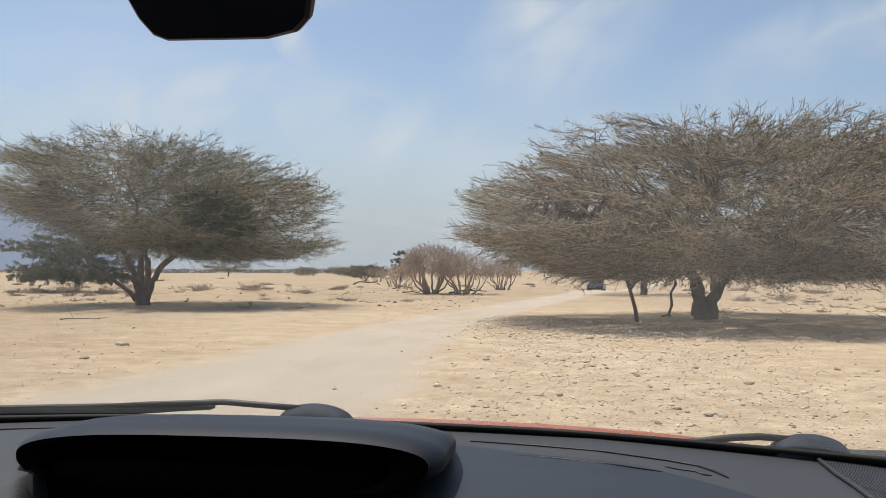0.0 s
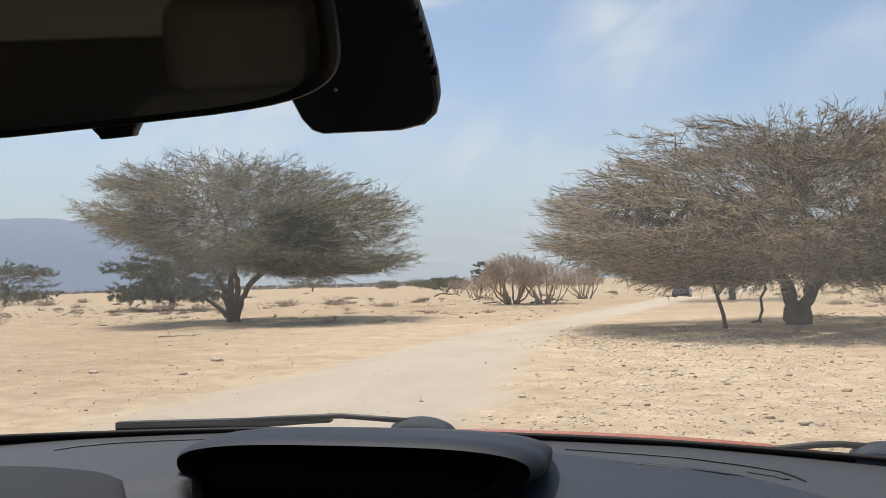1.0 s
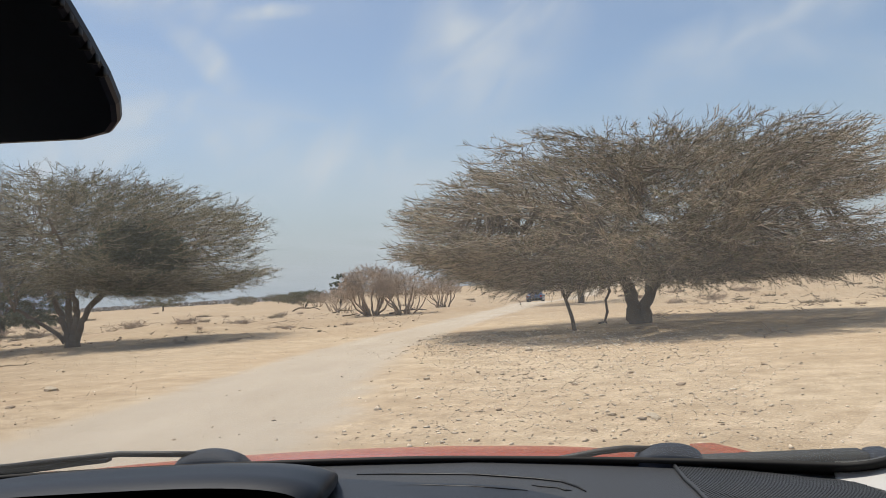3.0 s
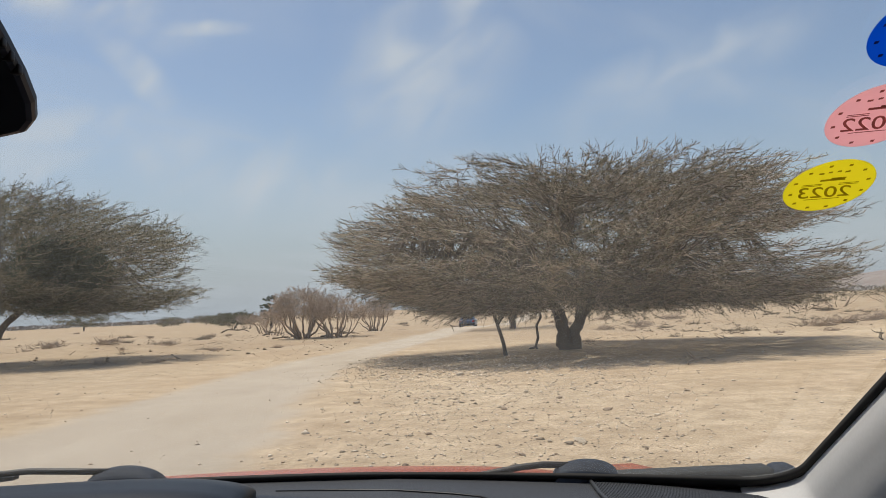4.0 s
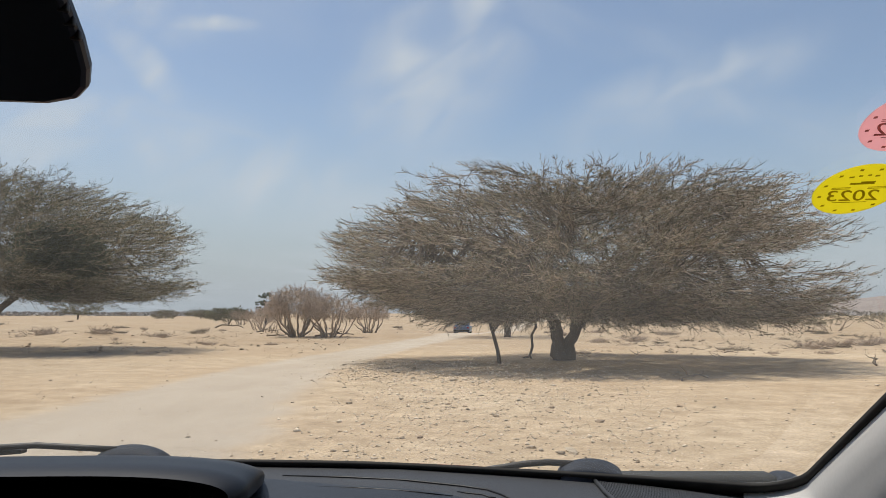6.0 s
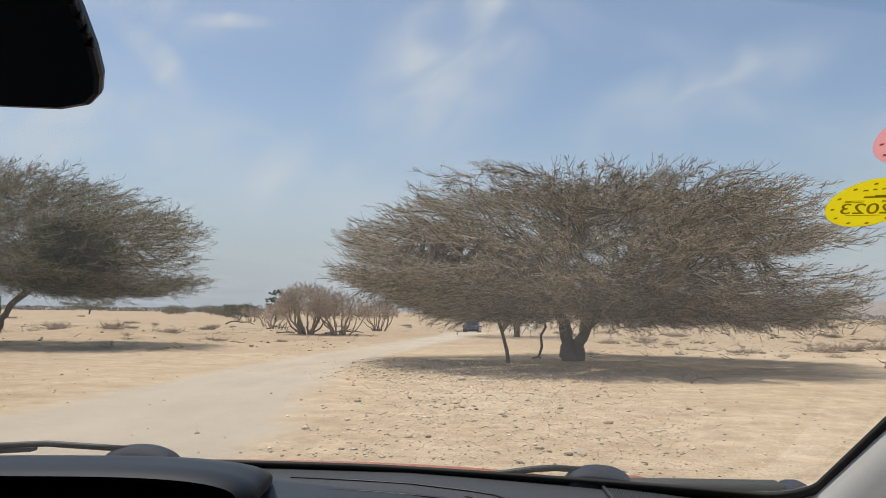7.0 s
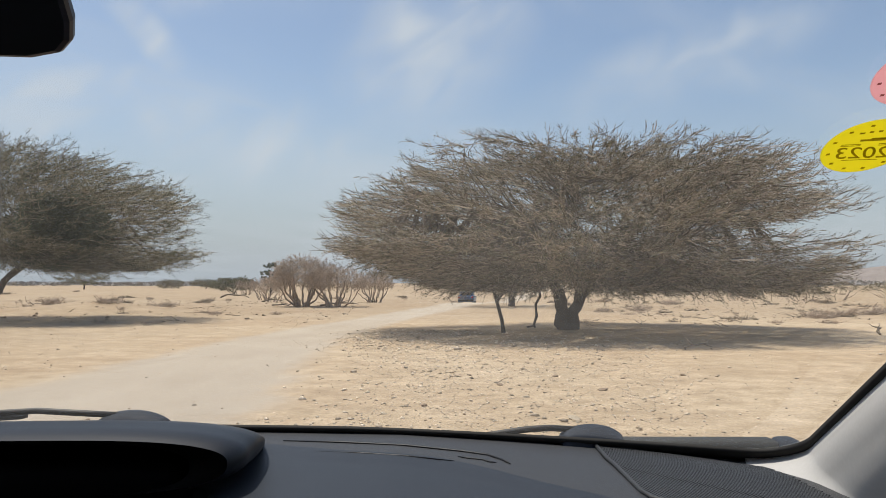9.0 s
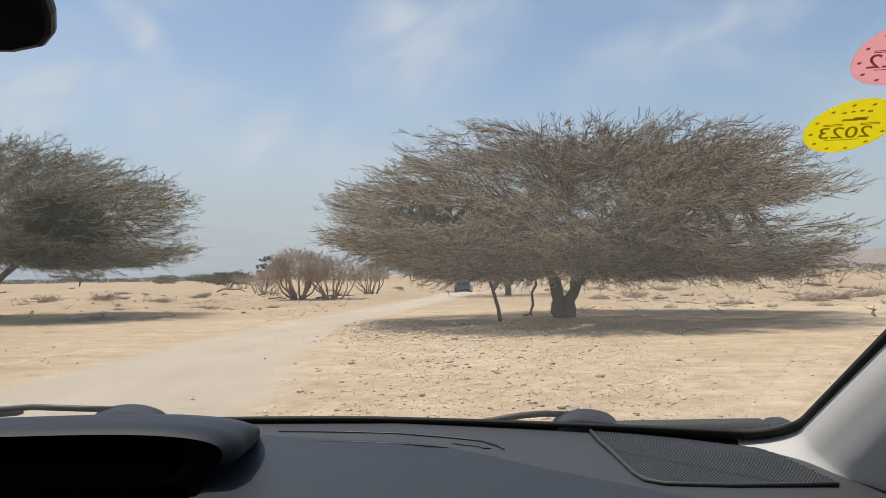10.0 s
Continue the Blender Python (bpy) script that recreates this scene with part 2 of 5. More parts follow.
M_DRY = material("dry_shrub_wood", (0.37, 0.285, 0.215), 0.9, var=0.28, scale=0.8, fine=12, hue=(0.47, 0.37, 0.285), spec=0.15, island=0.6)
M_DEADWOOD = material("bleached_wood", (0.22, 0.175, 0.13), 0.9, var=0.25, scale=2, fine=20, bump=0.5, bump_scale=40, spec=0.15)
M_HILL = material("desert_hill", (0.30, 0.255, 0.225), 0.95, var=0.12, scale=0.004, fine=0.03, spec=0.05)
# the blue haze of distance is painted into the mountain's base colour
M_MOUNTAIN = material("hazy_mountain", (0.205, 0.24, 0.305), 0.95, var=0.05, scale=0.0012, fine=0.008, spec=0.0)
# scrub on the horizon: its colour is paled to stand in for haze
M_HAZED_SCRUB = material("far_hazed_scrub", (0.36, 0.335, 0.31), 0.9, var=0.25, scale=0.05, fine=0.6, spec=0.1, island=0.5)
M_DASH = material("dash_plastic", (0.045, 0.0465, 0.049), 0.5, var=0.06, scale=3, fine=250, bump=0.18, bump_scale=900, spec=0.32)
M_DASH_PAD = material("soft_dash_pad", (0.031, 0.0355, 0.043), 0.45, var=0.10, scale=4, fine=250, bump=0.12, bump_scale=900, spec=0.20)
M_GRILLE = material("grille_backing", (0.014, 0.014, 0.015), 0.6, var=0.1, scale=8, fine=120, spec=0.2)
M_HOODP = material("cluster_hood_plastic", (0.0105, 0.0125, 0.0165), 0.42, var=0.06, scale=3, fine=250, bump=0.06, bump_scale=900, spec=0.30)
M_BLACK = material("black_plastic", (0.008, 0.008, 0.009), 0.45, var=0.1, scale=8, fine=120, spec=0.3)
M_SCREEN = material("black_screen", (0.002, 0.002, 0.002), 0.6, var=0.1, spec=0.05)
M_RUBBER = material("black_rubber", (0.018, 0.017, 0.016), 0.7, var=0.2, scale=12, fine=90, spec=0.25)
M_WIPER = material("wiper_grey_plastic", (0.034, 0.041, 0.055), 0.65, var=0.15, scale=12, fine=150, spec=0.14)
M_WIPER_ARM = material("wiper_arm_paint", (0.032, 0.027, 0.023), 0.5, var=0.2, scale=15, fine=120, spec=0.35)
M_COWL = material("cowl_plastic", (0.048, 0.048, 0.045), 0.7, var=0.15, scale=10, fine=150, spec=0.25)
M_TRIM = material("light_grey_trim", (0.50, 0.485, 0.46), 0.75, var=0.04, scale=4, fine=200, bump=0.03, bump_scale=700, spec=0.3)
M_LINER = material("headliner_fabric", (0.32, 0.30, 0.26), 0.95, var=0.06, scale=5, fine=300, spec=0.1)
M_SEAT = material("seat_fabric", (0.32, 0.29, 0.24), 0.95, var=0.12, scale=5, fine=300, bump=0.2, bump_scale=600, spec=0.1)
M_PAINT = material("red_car_paint", (0.42, 0.085, 0.045), 0.25, var=0.06, scale=3, fine=60, spec=0.5)
M_TYRE = material("tyre_rubber", (0.02, 0.02, 0.02), 0.85, var=0.2, spec=0.2)
M_RIM = material("alloy_rim", (0.5, 0.5, 0.5), 0.35, 0.9, var=0.06)
M_BLUE = material("blue_car_paint", (0.08, 0.12, 0.21), 0.3, var=0.1, scale=3, fine=40, spec=0.5)
M_DARKGLASS = material("dark_car_glass", (0.012, 0.016, 0.022), 0.1, var=0.1, spec=0.5)
M_LAMP_RED = material("red_lamp_lens", (0.35, 0.02, 0.015), 0.25, var=0.1)
M_LAMP_CLEAR = material("clear_lamp_lens", (0.6, 0.6, 0.6), 0.2, var=0.05)
M_MIRROR = material("mirror_silver", (0.50, 0.51, 0.48), 0.03, 1.0, var=0.0)
M_DASHCAM = material("navy_black_plastic", (0.009, 0.013, 0.025), 0.4, var=0.1, scale=20, fine=200, spec=0.35)
def paper_material(name, color):
    """Thin printed paper that lets the daylight behind it through."""
    m = material(name, color, 0.6, var=0.03, scale=30, fine=300)
    n, l = m.node_tree.nodes, m.node_tree.links
    tl = n.new("ShaderNodeBsdfTranslucent")
    tl.inputs[0].default_value = (*color, 1)
    mx = n.new("ShaderNodeMixShader"); mx.inputs[0].default_value = 0.72
    out = n["Material Output"]
    l.new(n["Principled BSDF"].outputs[0], mx.inputs[1]); l.new(tl.outputs[0], mx.inputs[2]); l.new(mx.outputs[0], out.inputs[0])
    return m


M_YELLOW = paper_material("yellow_paper", (0.90, 0.82, 0.11))
M_PINK = paper_material("pink_paper", (0.92, 0.62, 0.63))
M_BLUEPAPER = paper_material("blue_paper", (0.018, 0.24, 0.72))
M_INK = paper_material("brown_ink", (0.30, 0.13, 0.11))
M_INK_GREEN = paper_material("olive_ink", (0.33, 0.26, 0.03))
M_INK_NAVY = material("navy_ink", (0.008, 0.03, 0.16), 0.7, var=0.1, scale=60, fine=300)
M_GLASS = glass_material("windscreen_glass", (0.94, 0.955, 0.955), 0.05, 0.034)
M_SIDEGLASS = glass_material("side_glass", (0.92, 0.94, 0.93), 0.05)
M_REARGLASS = glass_material("dark_rear_glass", (0.045, 0.05, 0.048), 0.05)


# ---- building helpers ----
def link_mesh(name, mesh, mat, parent=None, label="", smooth=True):
    if mat:
        mesh.materials.append(mat)
    if smooth:
        mesh.polygons.foreach_set("use_smooth", [True] * len(mesh.polygons))
    ob = new(name, mesh)
    if parent:
        ob.parent = parent
    if label:
        tagged(ob, label=label)
    return ob


def part(name, bm, mat, parent=None, label="", smooth=True):
    mesh = bpy.data.meshes.new(name)
    bmesh.ops.recalc_face_normals(bm, faces=bm.faces)
    bm.to_mesh(mesh)
    bm.free()
    return link_mesh(name, mesh, mat, parent, label, smooth)


def thing(name, label, category, group="", m=None):
    ob = new(name)
    if m is not None:
        ob.matrix_world = m
    return tagged(ob, label=label, category=category, group=group)


def raw_mesh(name, verts, quads):
    """A mesh from whole arrays: verts (n, 3), quads (m, 4)."""
    mesh = bpy.data.meshes.new(name)
    verts, quads = np.asarray(verts, np.float32), np.asarray(quads, np.int32)
    k = quads.shape[1]
    mesh.vertices.add(len(verts)); mesh.vertices.foreach_set("co", verts.ravel())
    mesh.loops.add(quads.size); mesh.loops.foreach_set("vertex_index", quads.ravel())
    mesh.polygons.add(len(quads))
    mesh.polygons.foreach_set("loop_start", np.arange(0, quads.size, k, dtype=np.int32))
    mesh.update(calc_edges=True)
    mesh.validate()
    return mesh


def tube_arrays(P, R, sides=3):
    """Tubes round many paths at once: P (m, k, 3), R (m, k)."""
    P, R = np.asarray(P, float), np.asarray(R, float)
    m, k, _ = P.shape
    T = np.gradient(P, axis=1)
    T /= np.linalg.norm(T, axis=2, keepdims=True) + 1e-9
    ref = np.where(np.abs(T[:, :1, 2:3]) > 0.9, np.array([1.0, 0, 0]), np.array([0, 0, 1.0]))
    N1 = np.cross(T, np.broadcast_to(ref, T.shape))
    N1 /= np.linalg.norm(N1, axis=2, keepdims=True) + 1e-9
    N2 = np.cross(T, N1)
    a = np.arange(sides) * 2 * np.pi / sides
    V = P[:, :, None] + R[:, :, None, None] * (np.cos(a)[:, None] * N1[:, :, None] + np.sin(a)[:, None] * N2[:, :, None])
    i = np.arange(m)[:, None, None] * k * sides + np.arange(k - 1)[None, :, None] * sides
    s = np.arange(sides)[None, None, :]
    s2 = (s + 1) % sides
    Q = np.stack([i + s, i + s2, i + sides + s2, i + sides + s], axis=-1).reshape(-1, 4)
    return V.reshape(-1, 3), Q


def tubes(name, P, R, mat, parent, sides=3, label="", smooth=True):
    V, Q = tube_arrays(P, R, sides)
    return link_mesh(name, raw_mesh(name, V, Q), mat, parent, label, smooth)


def capped_tube(name, pts, radii, mat, parent, sides=8, label=""):
    """One tube along a path, closed at both ends."""
    bm = bmesh.new()
    V, Q = tube_arrays(np.array([pts]), np.array([radii]), sides)
    vs = [bm.verts.new(v) for v in V]
    for q in Q:
        bm.faces.new([vs[j] for j in q])
    bm.faces.new(vs[:sides]); bm.faces.new(vs[-sides:])
    return part(name, bm, mat, parent, label)


def grid_bm(fn, nu, nv, thick=None):
    """A sheet fn(u, v) for u and v from 0 to 1, with a thickness along a given vector if wanted."""
    bm = bmesh.new()
    vs = [[bm.verts.new(fn(i / nu, j / nv)) for j in range(nv + 1)] for i in range(nu + 1)]
    for i in range(nu):
        for j in range(nv):
            bm.faces.new((vs[i][j], vs[i + 1][j], vs[i + 1][j + 1], vs[i][j + 1]))
    if thick:
        got = bmesh.ops.extrude_face_region(bm, geom=list(bm.faces))
        bmesh.ops.translate(bm, verts=[g for g in got["geom"] if isinstance(g, bmesh.types.BMVert)], vec=thick)
    return bm


def box_bm(size, at=(0, 0, 0), bevel=0.01, seg=2, taper=None):
    """A rounded block; taper shrinks its top in x and y."""
    bm = bmesh.new()
    bmesh.ops.create_cube(bm, size=1.0)
    for v in bm.verts:
        if taper and v.co.z > 0:
            v.co.x *= taper[0]; v.co.y *= taper[1]
        v.co = Vector((v.co.x * size[0] + at[0], v.co.y * size[1] + at[1], v.co.z * size[2] + at[2]))
    if bevel:
        bmesh.ops.bevel(bm, geom=list(bm.edges), offset=bevel, segments=seg, affect="EDGES", profile=0.5)
    return bm


def outline_bm(points, depth):
    """A flat outline with a thickness along a vector."""
    bm = bmesh.new()
    f = bm.faces.new([bm.verts.new(p) for p in points])
    got = bmesh.ops.extrude_face_region(bm, geom=[f])
    bmesh.ops.translate(bm, verts=[g for g in got["geom"] if isinstance(g, bmesh.types.BMVert)], vec=depth)
    return bm


def smooth01(x, a, b):
    t = np.clip((np.asarray(x, float) - a) / (b - a), 0, 1)
    return t * t * (3 - 2 * t)


# ---- ground ----
def fbm(x, y, f, seed, octaves=3):
    """Cheap smooth relief from a few turned sine waves."""
    r = np.random.RandomState(seed)
    z = np.zeros_like(np.asarray(x, float))
    for o in range(octaves):
        for _ in range(4):
            th, ph = r.uniform(0, 2 * np.pi, 2)
            z = z + np.sin((x * np.cos(th) + y * np.sin(th)) * f * 2 ** o + ph) / (4 * 2 ** o)
    return z


def ground_z(x, y):
    x, y = np.asarray(x, float), np.asarray(y, float)
    d = np.hypot(x, y)
    z = 0.022 * fbm(x, y, 0.9, 3) * smooth01(d, 4, 10)
    z = z + 0.12 * fbm(x, y, 0.16, 5) * smooth01(d, 30, 60)
    z = z + 0.5 * fbm(x, y, 0.03, 7) * smooth01(d, 120, 300)
    # the track dips behind the large tree
    z = z - 1.0 * smooth01(y, 48, 85) * (1 - smooth01(y, 140, 220)) * np.exp(-((x - 3) / 22.0) ** 2)
    # low heap of soil behind the tree that stands apart
    z = z + 0.45 * np.exp(-(((x + 16.5) / 4.0) ** 2 + ((y - 37) / 2.5) ** 2))
    return z


ROAD_Y = np.array([-60, 0, 5, 8, 12.5, 18.5, 24, 32, 41, 55, 90, 160, 400.0])
ROAD_X = np.array([-4.0, -3.2, -3.3, -3.45, -3.6, -3.5, -2.9, -1.7, -0.4, 2.0, 6, 18, 90.0])
ROAD_W = np.array([2.4, 2.2, 2.0, 1.9, 1.55, 1.3, 1.15, 1.05, 1.1, 1.3, 1.6, 2, 2.0])


def road_amount(x, y):
    cx, w = np.interp(y, ROAD_Y, ROAD_X), np.interp(y, ROAD_Y, ROAD_W)
    return 1 - smooth01(np.abs(x - cx), w * 0.55, w * 1.5)


def build_ground():
    ahead = np.arange(-62, 62.01, 0.9)
    rest = np.arange(62, 298.01, 7.0)[1:-1]
    ang = np.radians(90 - np.concatenate([ahead, rest]))
    rad = np.concatenate([[0.3], 0.6 * 1.031 ** np.arange(0, 297)])
    rad = rad[rad < 4900]
    X, Y = rad[:, None] * np.cos(ang), rad[:, None] * np.sin(ang)
    Z = ground_z(X, Y)
    V = np.stack([X, Y, Z], -1).reshape(-1, 3)
    n, k = len(rad), len(ang)
    i, j = np.meshgrid(np.arange(n - 1), np.arange(k), indexing="ij")
    j2 = (j + 1) % k
    Q = np.stack([i * k + j, i * k + j2, (i + 1) * k + j2, (i + 1) * k + j], -1).reshape(-1, 4)
    mesh = raw_mesh("ground", V, Q)
    at = mesh.attributes.new("track", "FLOAT", "POINT")
    at.data.foreach_set("value", road_amount(V[:, 0], V[:, 1]).astype(np.float32))
    ob = link_mesh("ground", mesh, M_GROUND)
    return tagged(ob, label="pale sandy desert ground with a wheel-worn dirt track", category="ground", kind="structure")


ground = build_ground()


def ridge(name, label, mat, dist, az0, az1, heights, base=-6.0, n=160, seed=1, rough=0.12):
    """A long low hill far away, between two directions in degrees from +y, with the heights along it."""
    r = np.random.RandomState(seed)
    a = np.radians(np.linspace(az0, az1, n))
    h = np.interp(np.linspace(0, 1, n), np.linspace(0, 1, len(heights)), heights)
    jag = sum(np.sin(np.linspace(0, 1, n) * f + r.uniform(0, 6)) / f * 14 for f in (15, 31, 67, 131, 210))
    h = h * (1 + rough * jag)
    rows = []
    for fr, depth in ((0.0, 0.0), (0.55, 0.10), (1.0, 0.22), (0.0, 0.5)):
        d = dist * (1 + depth)
        rows.append(np.stack([d * np.sin(a), d * np.cos(a), base + (h - base) * fr * (1 + depth * (fr > 0.9))], -1))
    V = np.concatenate(rows)
    i, j = np.meshgrid(np.arange(3), np.arange(n - 1), indexing="ij")
    Q = np.stack([i * n + j, i * n + j + 1, (i + 1) * n + j + 1, (i + 1) * n + j], -1).reshape(-1, 4)
    ob = link_mesh(name, raw_mesh(name, V, Q), mat)
    return tagged(ob, label=label, category="hills", kind="structure")


ridge("backdrop_mountains", "hazy blue mountain range far across the plain", M_MOUNTAIN, 3300, -75, -31, [220, 265, 270, 275, 272, 268, 262, 120], seed=3, rough=0.035)
ridge("backdrop_mesa", "low brown desert hills on the horizon", M_HILL, 2400, 20, 75, [8, 30, 62, 60, 45, 62, 75, 60, 90, 80], seed=8, rough=0.05)


# ---- acacia trees ----
def unit(v):
    return v / (np.linalg.norm(v, axis=-1, keepdims=True) + 1e-9)


def bent_path(a, b, k, r, sag=0.0, wob=0.06):
    """A crooked path from a to b: it leaves steeply and flattens out."""
    a, b = np.asarray(a, float), np.asarray(b, float)
    t = np.linspace(0, 1, k)[:, None]
    mid = np.array([a[0] * 0.62 + b[0] * 0.38, a[1] * 0.62 + b[1] * 0.38, a[2] * 0.25 + b[2] * 0.75 + sag])
    p = (1 - t) ** 2 * a + 2 * t * (1 - t) * mid + t * t * b
    j = r.normal(0, 1, (k, 3)) * wob * np.linalg.norm(b - a) * 0.25
    j = (j + np.roll(j, 1, 0)) / 2
    j[0] = 0
    return p + j


def crooked(a, b, k, r):
    """A nearly straight path from a to b with small bends."""
    t = np.linspace(0, 1, k)[:, None]
    j = r.normal(0, 0.035, (k, 3)) * np.linalg.norm(b - a)
    j[0] = j[-1] = 0
    return a + (b - a) * t + j + np.array([0, 0, -0.10]) * np.linalg.norm(b - a) * np.sin(np.pi * t)


class Crown:
    """The umbrella of an acacia: half widths along -x, +x, -y, +y, and its top and underside from the middle (0) to the rim (1), on its -x and +x side; near_drop lowers its top towards -y."""

    def __init__(self, center, rx, ry, top, bottom, near_drop=0.0):
        self.near_drop = near_drop
        self.c, self.rx, self.ry, self.top, self.bottom = np.array(center, float), rx, ry, top, bottom

    def at(self, u, th):
        """Place of the ring u in the direction th, and the crown's top and underside there."""
        cx, cy = np.cos(th), np.sin(th)
        dx = u * cx * np.where(cx < 0, self.rx[0], self.rx[1])
        dy = u * cy * np.where(cy < 0, self.ry[0], self.ry[1])
        w = (1 + cx) / 2
        s = np.linspace(0, 1, len(self.top[0]))
        top = np.interp(u, s, self.top[0]) * (1 - w) + np.interp(u, s, self.top[1]) * w
        top = top - self.near_drop * np.maximum(0.0, -u * cy) ** 2
        s = np.linspace(0, 1, len(self.bottom[0]))
        bot = np.interp(u, s, self.bottom[0]) * (1 - w) + np.interp(u, s, self.bottom[1]) * w
        return dx, dy, top, bot


def crown_sprays(crown, n, r, holes=(), shell=0.5, gap=0.25, tiers=(0.44, 0.44), thin=0.72):
    """Where the sprays of twigs start and which way they run."""
    u = np.sqrt(r.uniform(0, 1, n * 4)) * 0.95
    th = r.uniform(0, 2 * np.pi, n * 4)
    dx, dy, top, bot = crown.at(u, th)
    f = r.uniform(0, 1, n * 4)
    out = r.uniform(0, 1, n * 4) < shell
    f = np.where(out, np.where(r.uniform(0, 1, n * 4) < 0.62, 1 - 0.22 * f, 0.16 * f), f)
    z = bot + (top - bot) * f
    p = np.stack([dx, dy, z], -1)
    ok = np.array([noise.noise(Vector(q) * 0.55 + Vector((crown.c[0], 7.1, 3.3))) for q in p]) > -gap * (0.3 + 0.7 * (1 - u)) - 0.12
    # towards the rim the crown breaks into level tiers with gaps between them
    tier = np.array([noise.noise(Vector((q[0] * 0.22 + crown.c[0], q[1] * 0.22, q[2] * 1.35))) for q in p])
    ok &= tier > -0.62 + np.where(p[:, 0] < 0, tiers[0], tiers[1]) * smooth01(u, 0.45, 0.9)
    # the top thins out into single sprays
    ok &= ~((f > 0.86) & (r.uniform(0, 1, n * 4) < thin))
    for hx, hy, hz, hr, hh in holes:
        ok &= ((p[:, 0] - hx) / hr) ** 2 + ((p[:, 2] - hz) / hh) ** 2 + ((p[:, 1] - hy) / (hr * 4)) ** 2 > 1
    p, u, th, f = p[ok][:n], u[ok][:n], th[ok][:n], f[ok][:n]
    flat = unit(np.stack([p[:, 0], p[:, 1], np.zeros(len(p))], -1) + r.normal(0, 1, (len(p), 3)) * (0.24 + 0.8 * (1 - u) ** 1.6)[:, None] * [1, 1, 0])
    lift = np.radians(np.where(f > 0.6, 15 * (1 - u) ** 1.2 + 2, np.where(f < 0.3, -16 * (1 - u) - 2, 5)) + r.normal(0, 7, len(p)))
    d = flat * np.cos(lift)[:, None] + np.array([0, 0, 1.0]) * np.sin(lift)[:, None]
    p[:, 0] += crown.c[0]; p[:, 1] += crown.c[1]
    return p, unit(d), u, f


def spray_twigs(p, d, u, f, per, r, length=1.7, thick=0.0075, droop=0.35, spurs=2, rise=0.10):
    """Each spray: an arching spine, crooked twigs to both sides that turn towards the light, and short spurs on them.
    Returns the spines, the twigs and the spurs, each as paths and radii."""
    n = len(p)
    L = length * r.uniform(0.6, 1.3, n) * (1.0 - 0.12 * u)
    up = np.array([0, 0, 1.0])
    side = unit(np.cross(d, up))
    nor = np.cross(side, d)
    start = p - d * (L * 0.55)[:, None]
    low = (f < 0.42) & (u < 0.8)
    curve = np.where(low, r.normal(-0.10, 0.12, n), r.normal(rise, 0.10, n)) * L
    bend = nor * curve[:, None] + side * (r.normal(0, 0.13, n) * L)[:, None]
    ts = np.linspace(0, 1, 6)
    spine = start[:, None] + d[:, None] * (L[:, None] * ts)[:, :, None] + bend[:, None] * (ts ** 2 - 0.45 * ts)[None, :, None]
    spine[:, 1:] += r.normal(0, 0.028, (n, 5, 3)) * (length / 1.7)
    spine_r = thick * 1.1 * (1 - 0.75 * ts)[None] * np.ones((n, 1))
    # twigs
    i = np.repeat(np.arange(n), per)
    m = len(i)
    t = r.uniform(0.06, 1.0, m)
    k = np.minimum((t * 5).astype(int), 4)
    w = (t * 5 - k)[:, None]
    base = spine[i, k] * (1 - w) + spine[i, k + 1] * w
    ahead = unit(spine[i, k + 1] - spine[i, k])
    turn = np.where(r.uniform(0, 1, m) < 0.5, -1, 1) * np.radians(r.uniform(12, 75, m)) * (1.05 - 0.45 * t)
    tilt = np.radians(r.normal(2, 15, m))
    hang = low[i] & (r.uniform(0, 1, m) < droop)
    tilt = np.where(hang, np.radians(r.normal(-42, 30, m)), tilt)
    q = unit(ahead * np.cos(turn)[:, None] + side[i] * np.sin(turn)[:, None])
    q = unit(q * np.cos(tilt)[:, None] + nor[i] * np.sin(tilt)[:, None])
    ln = r.uniform(0.16, 0.66, m) * (1.15 - 0.5 * t) * length / 1.7
    pull = ahead * 0.45 + up * np.where(hang, 0.05, 0.13)[:, None]
    way, q1 = [base], q
    for _ in range(3):
        q1 = unit(q1 + pull * 0.36 + r.normal(0, 0.27, (m, 3)) * [1, 1, 0.75])
        way.append(way[-1] + q1 * (ln / 3)[:, None])
    P = np.stack(way, 1)
    wd = thick * r.uniform(0.5, 1.0, m)
    R = wd[:, None] * np.array([[1.0, 0.85, 0.65, 0.32]])
    # spurs
    j = np.repeat(np.arange(m), spurs)
    h = r.randint(1, 4, len(j))
    e = r.uniform(0.3, 1.0, (len(j), 1))
    c0 = P[j, h] * e + P[j, h - 1] * (1 - e)
    way1 = unit(unit(P[j, h] - P[j, h - 1]) * 0.9 + unit(r.normal(0, 1, (len(j), 3))) * 0.9 + up * 0.12)
    c1 = c0 + way1 * (ln[j] * r.uniform(0.12, 0.42, len(j)))[:, None]
    S = np.stack([c0, c1], 1)
    SR = (thick * r.uniform(0.35, 0.62, len(j)))[:, None] * np.array([[1.0, 0.5]])
    return spine, spine_r, P, R, S, SR


def leaf_quads(points, r, size, spread=0.05):
    """Small paired leaflets, turned at random."""
    m = len(points)
    c = points + r.normal(0, spread, (m, 3))
    a = unit(r.normal(0, 1, (m, 3)))
    b = unit(np.cross(a, r.normal(0, 1, (m, 3))))
    s = size * r.uniform(0.6, 1.3, m)[:, None]
    V = np.stack([c - a * s, c + b * s * 0.42, c + a * s, c - b * s * 0.42], 1).reshape(-1, 3)
    return V, np.arange(m * 4).reshape(-1, 4)


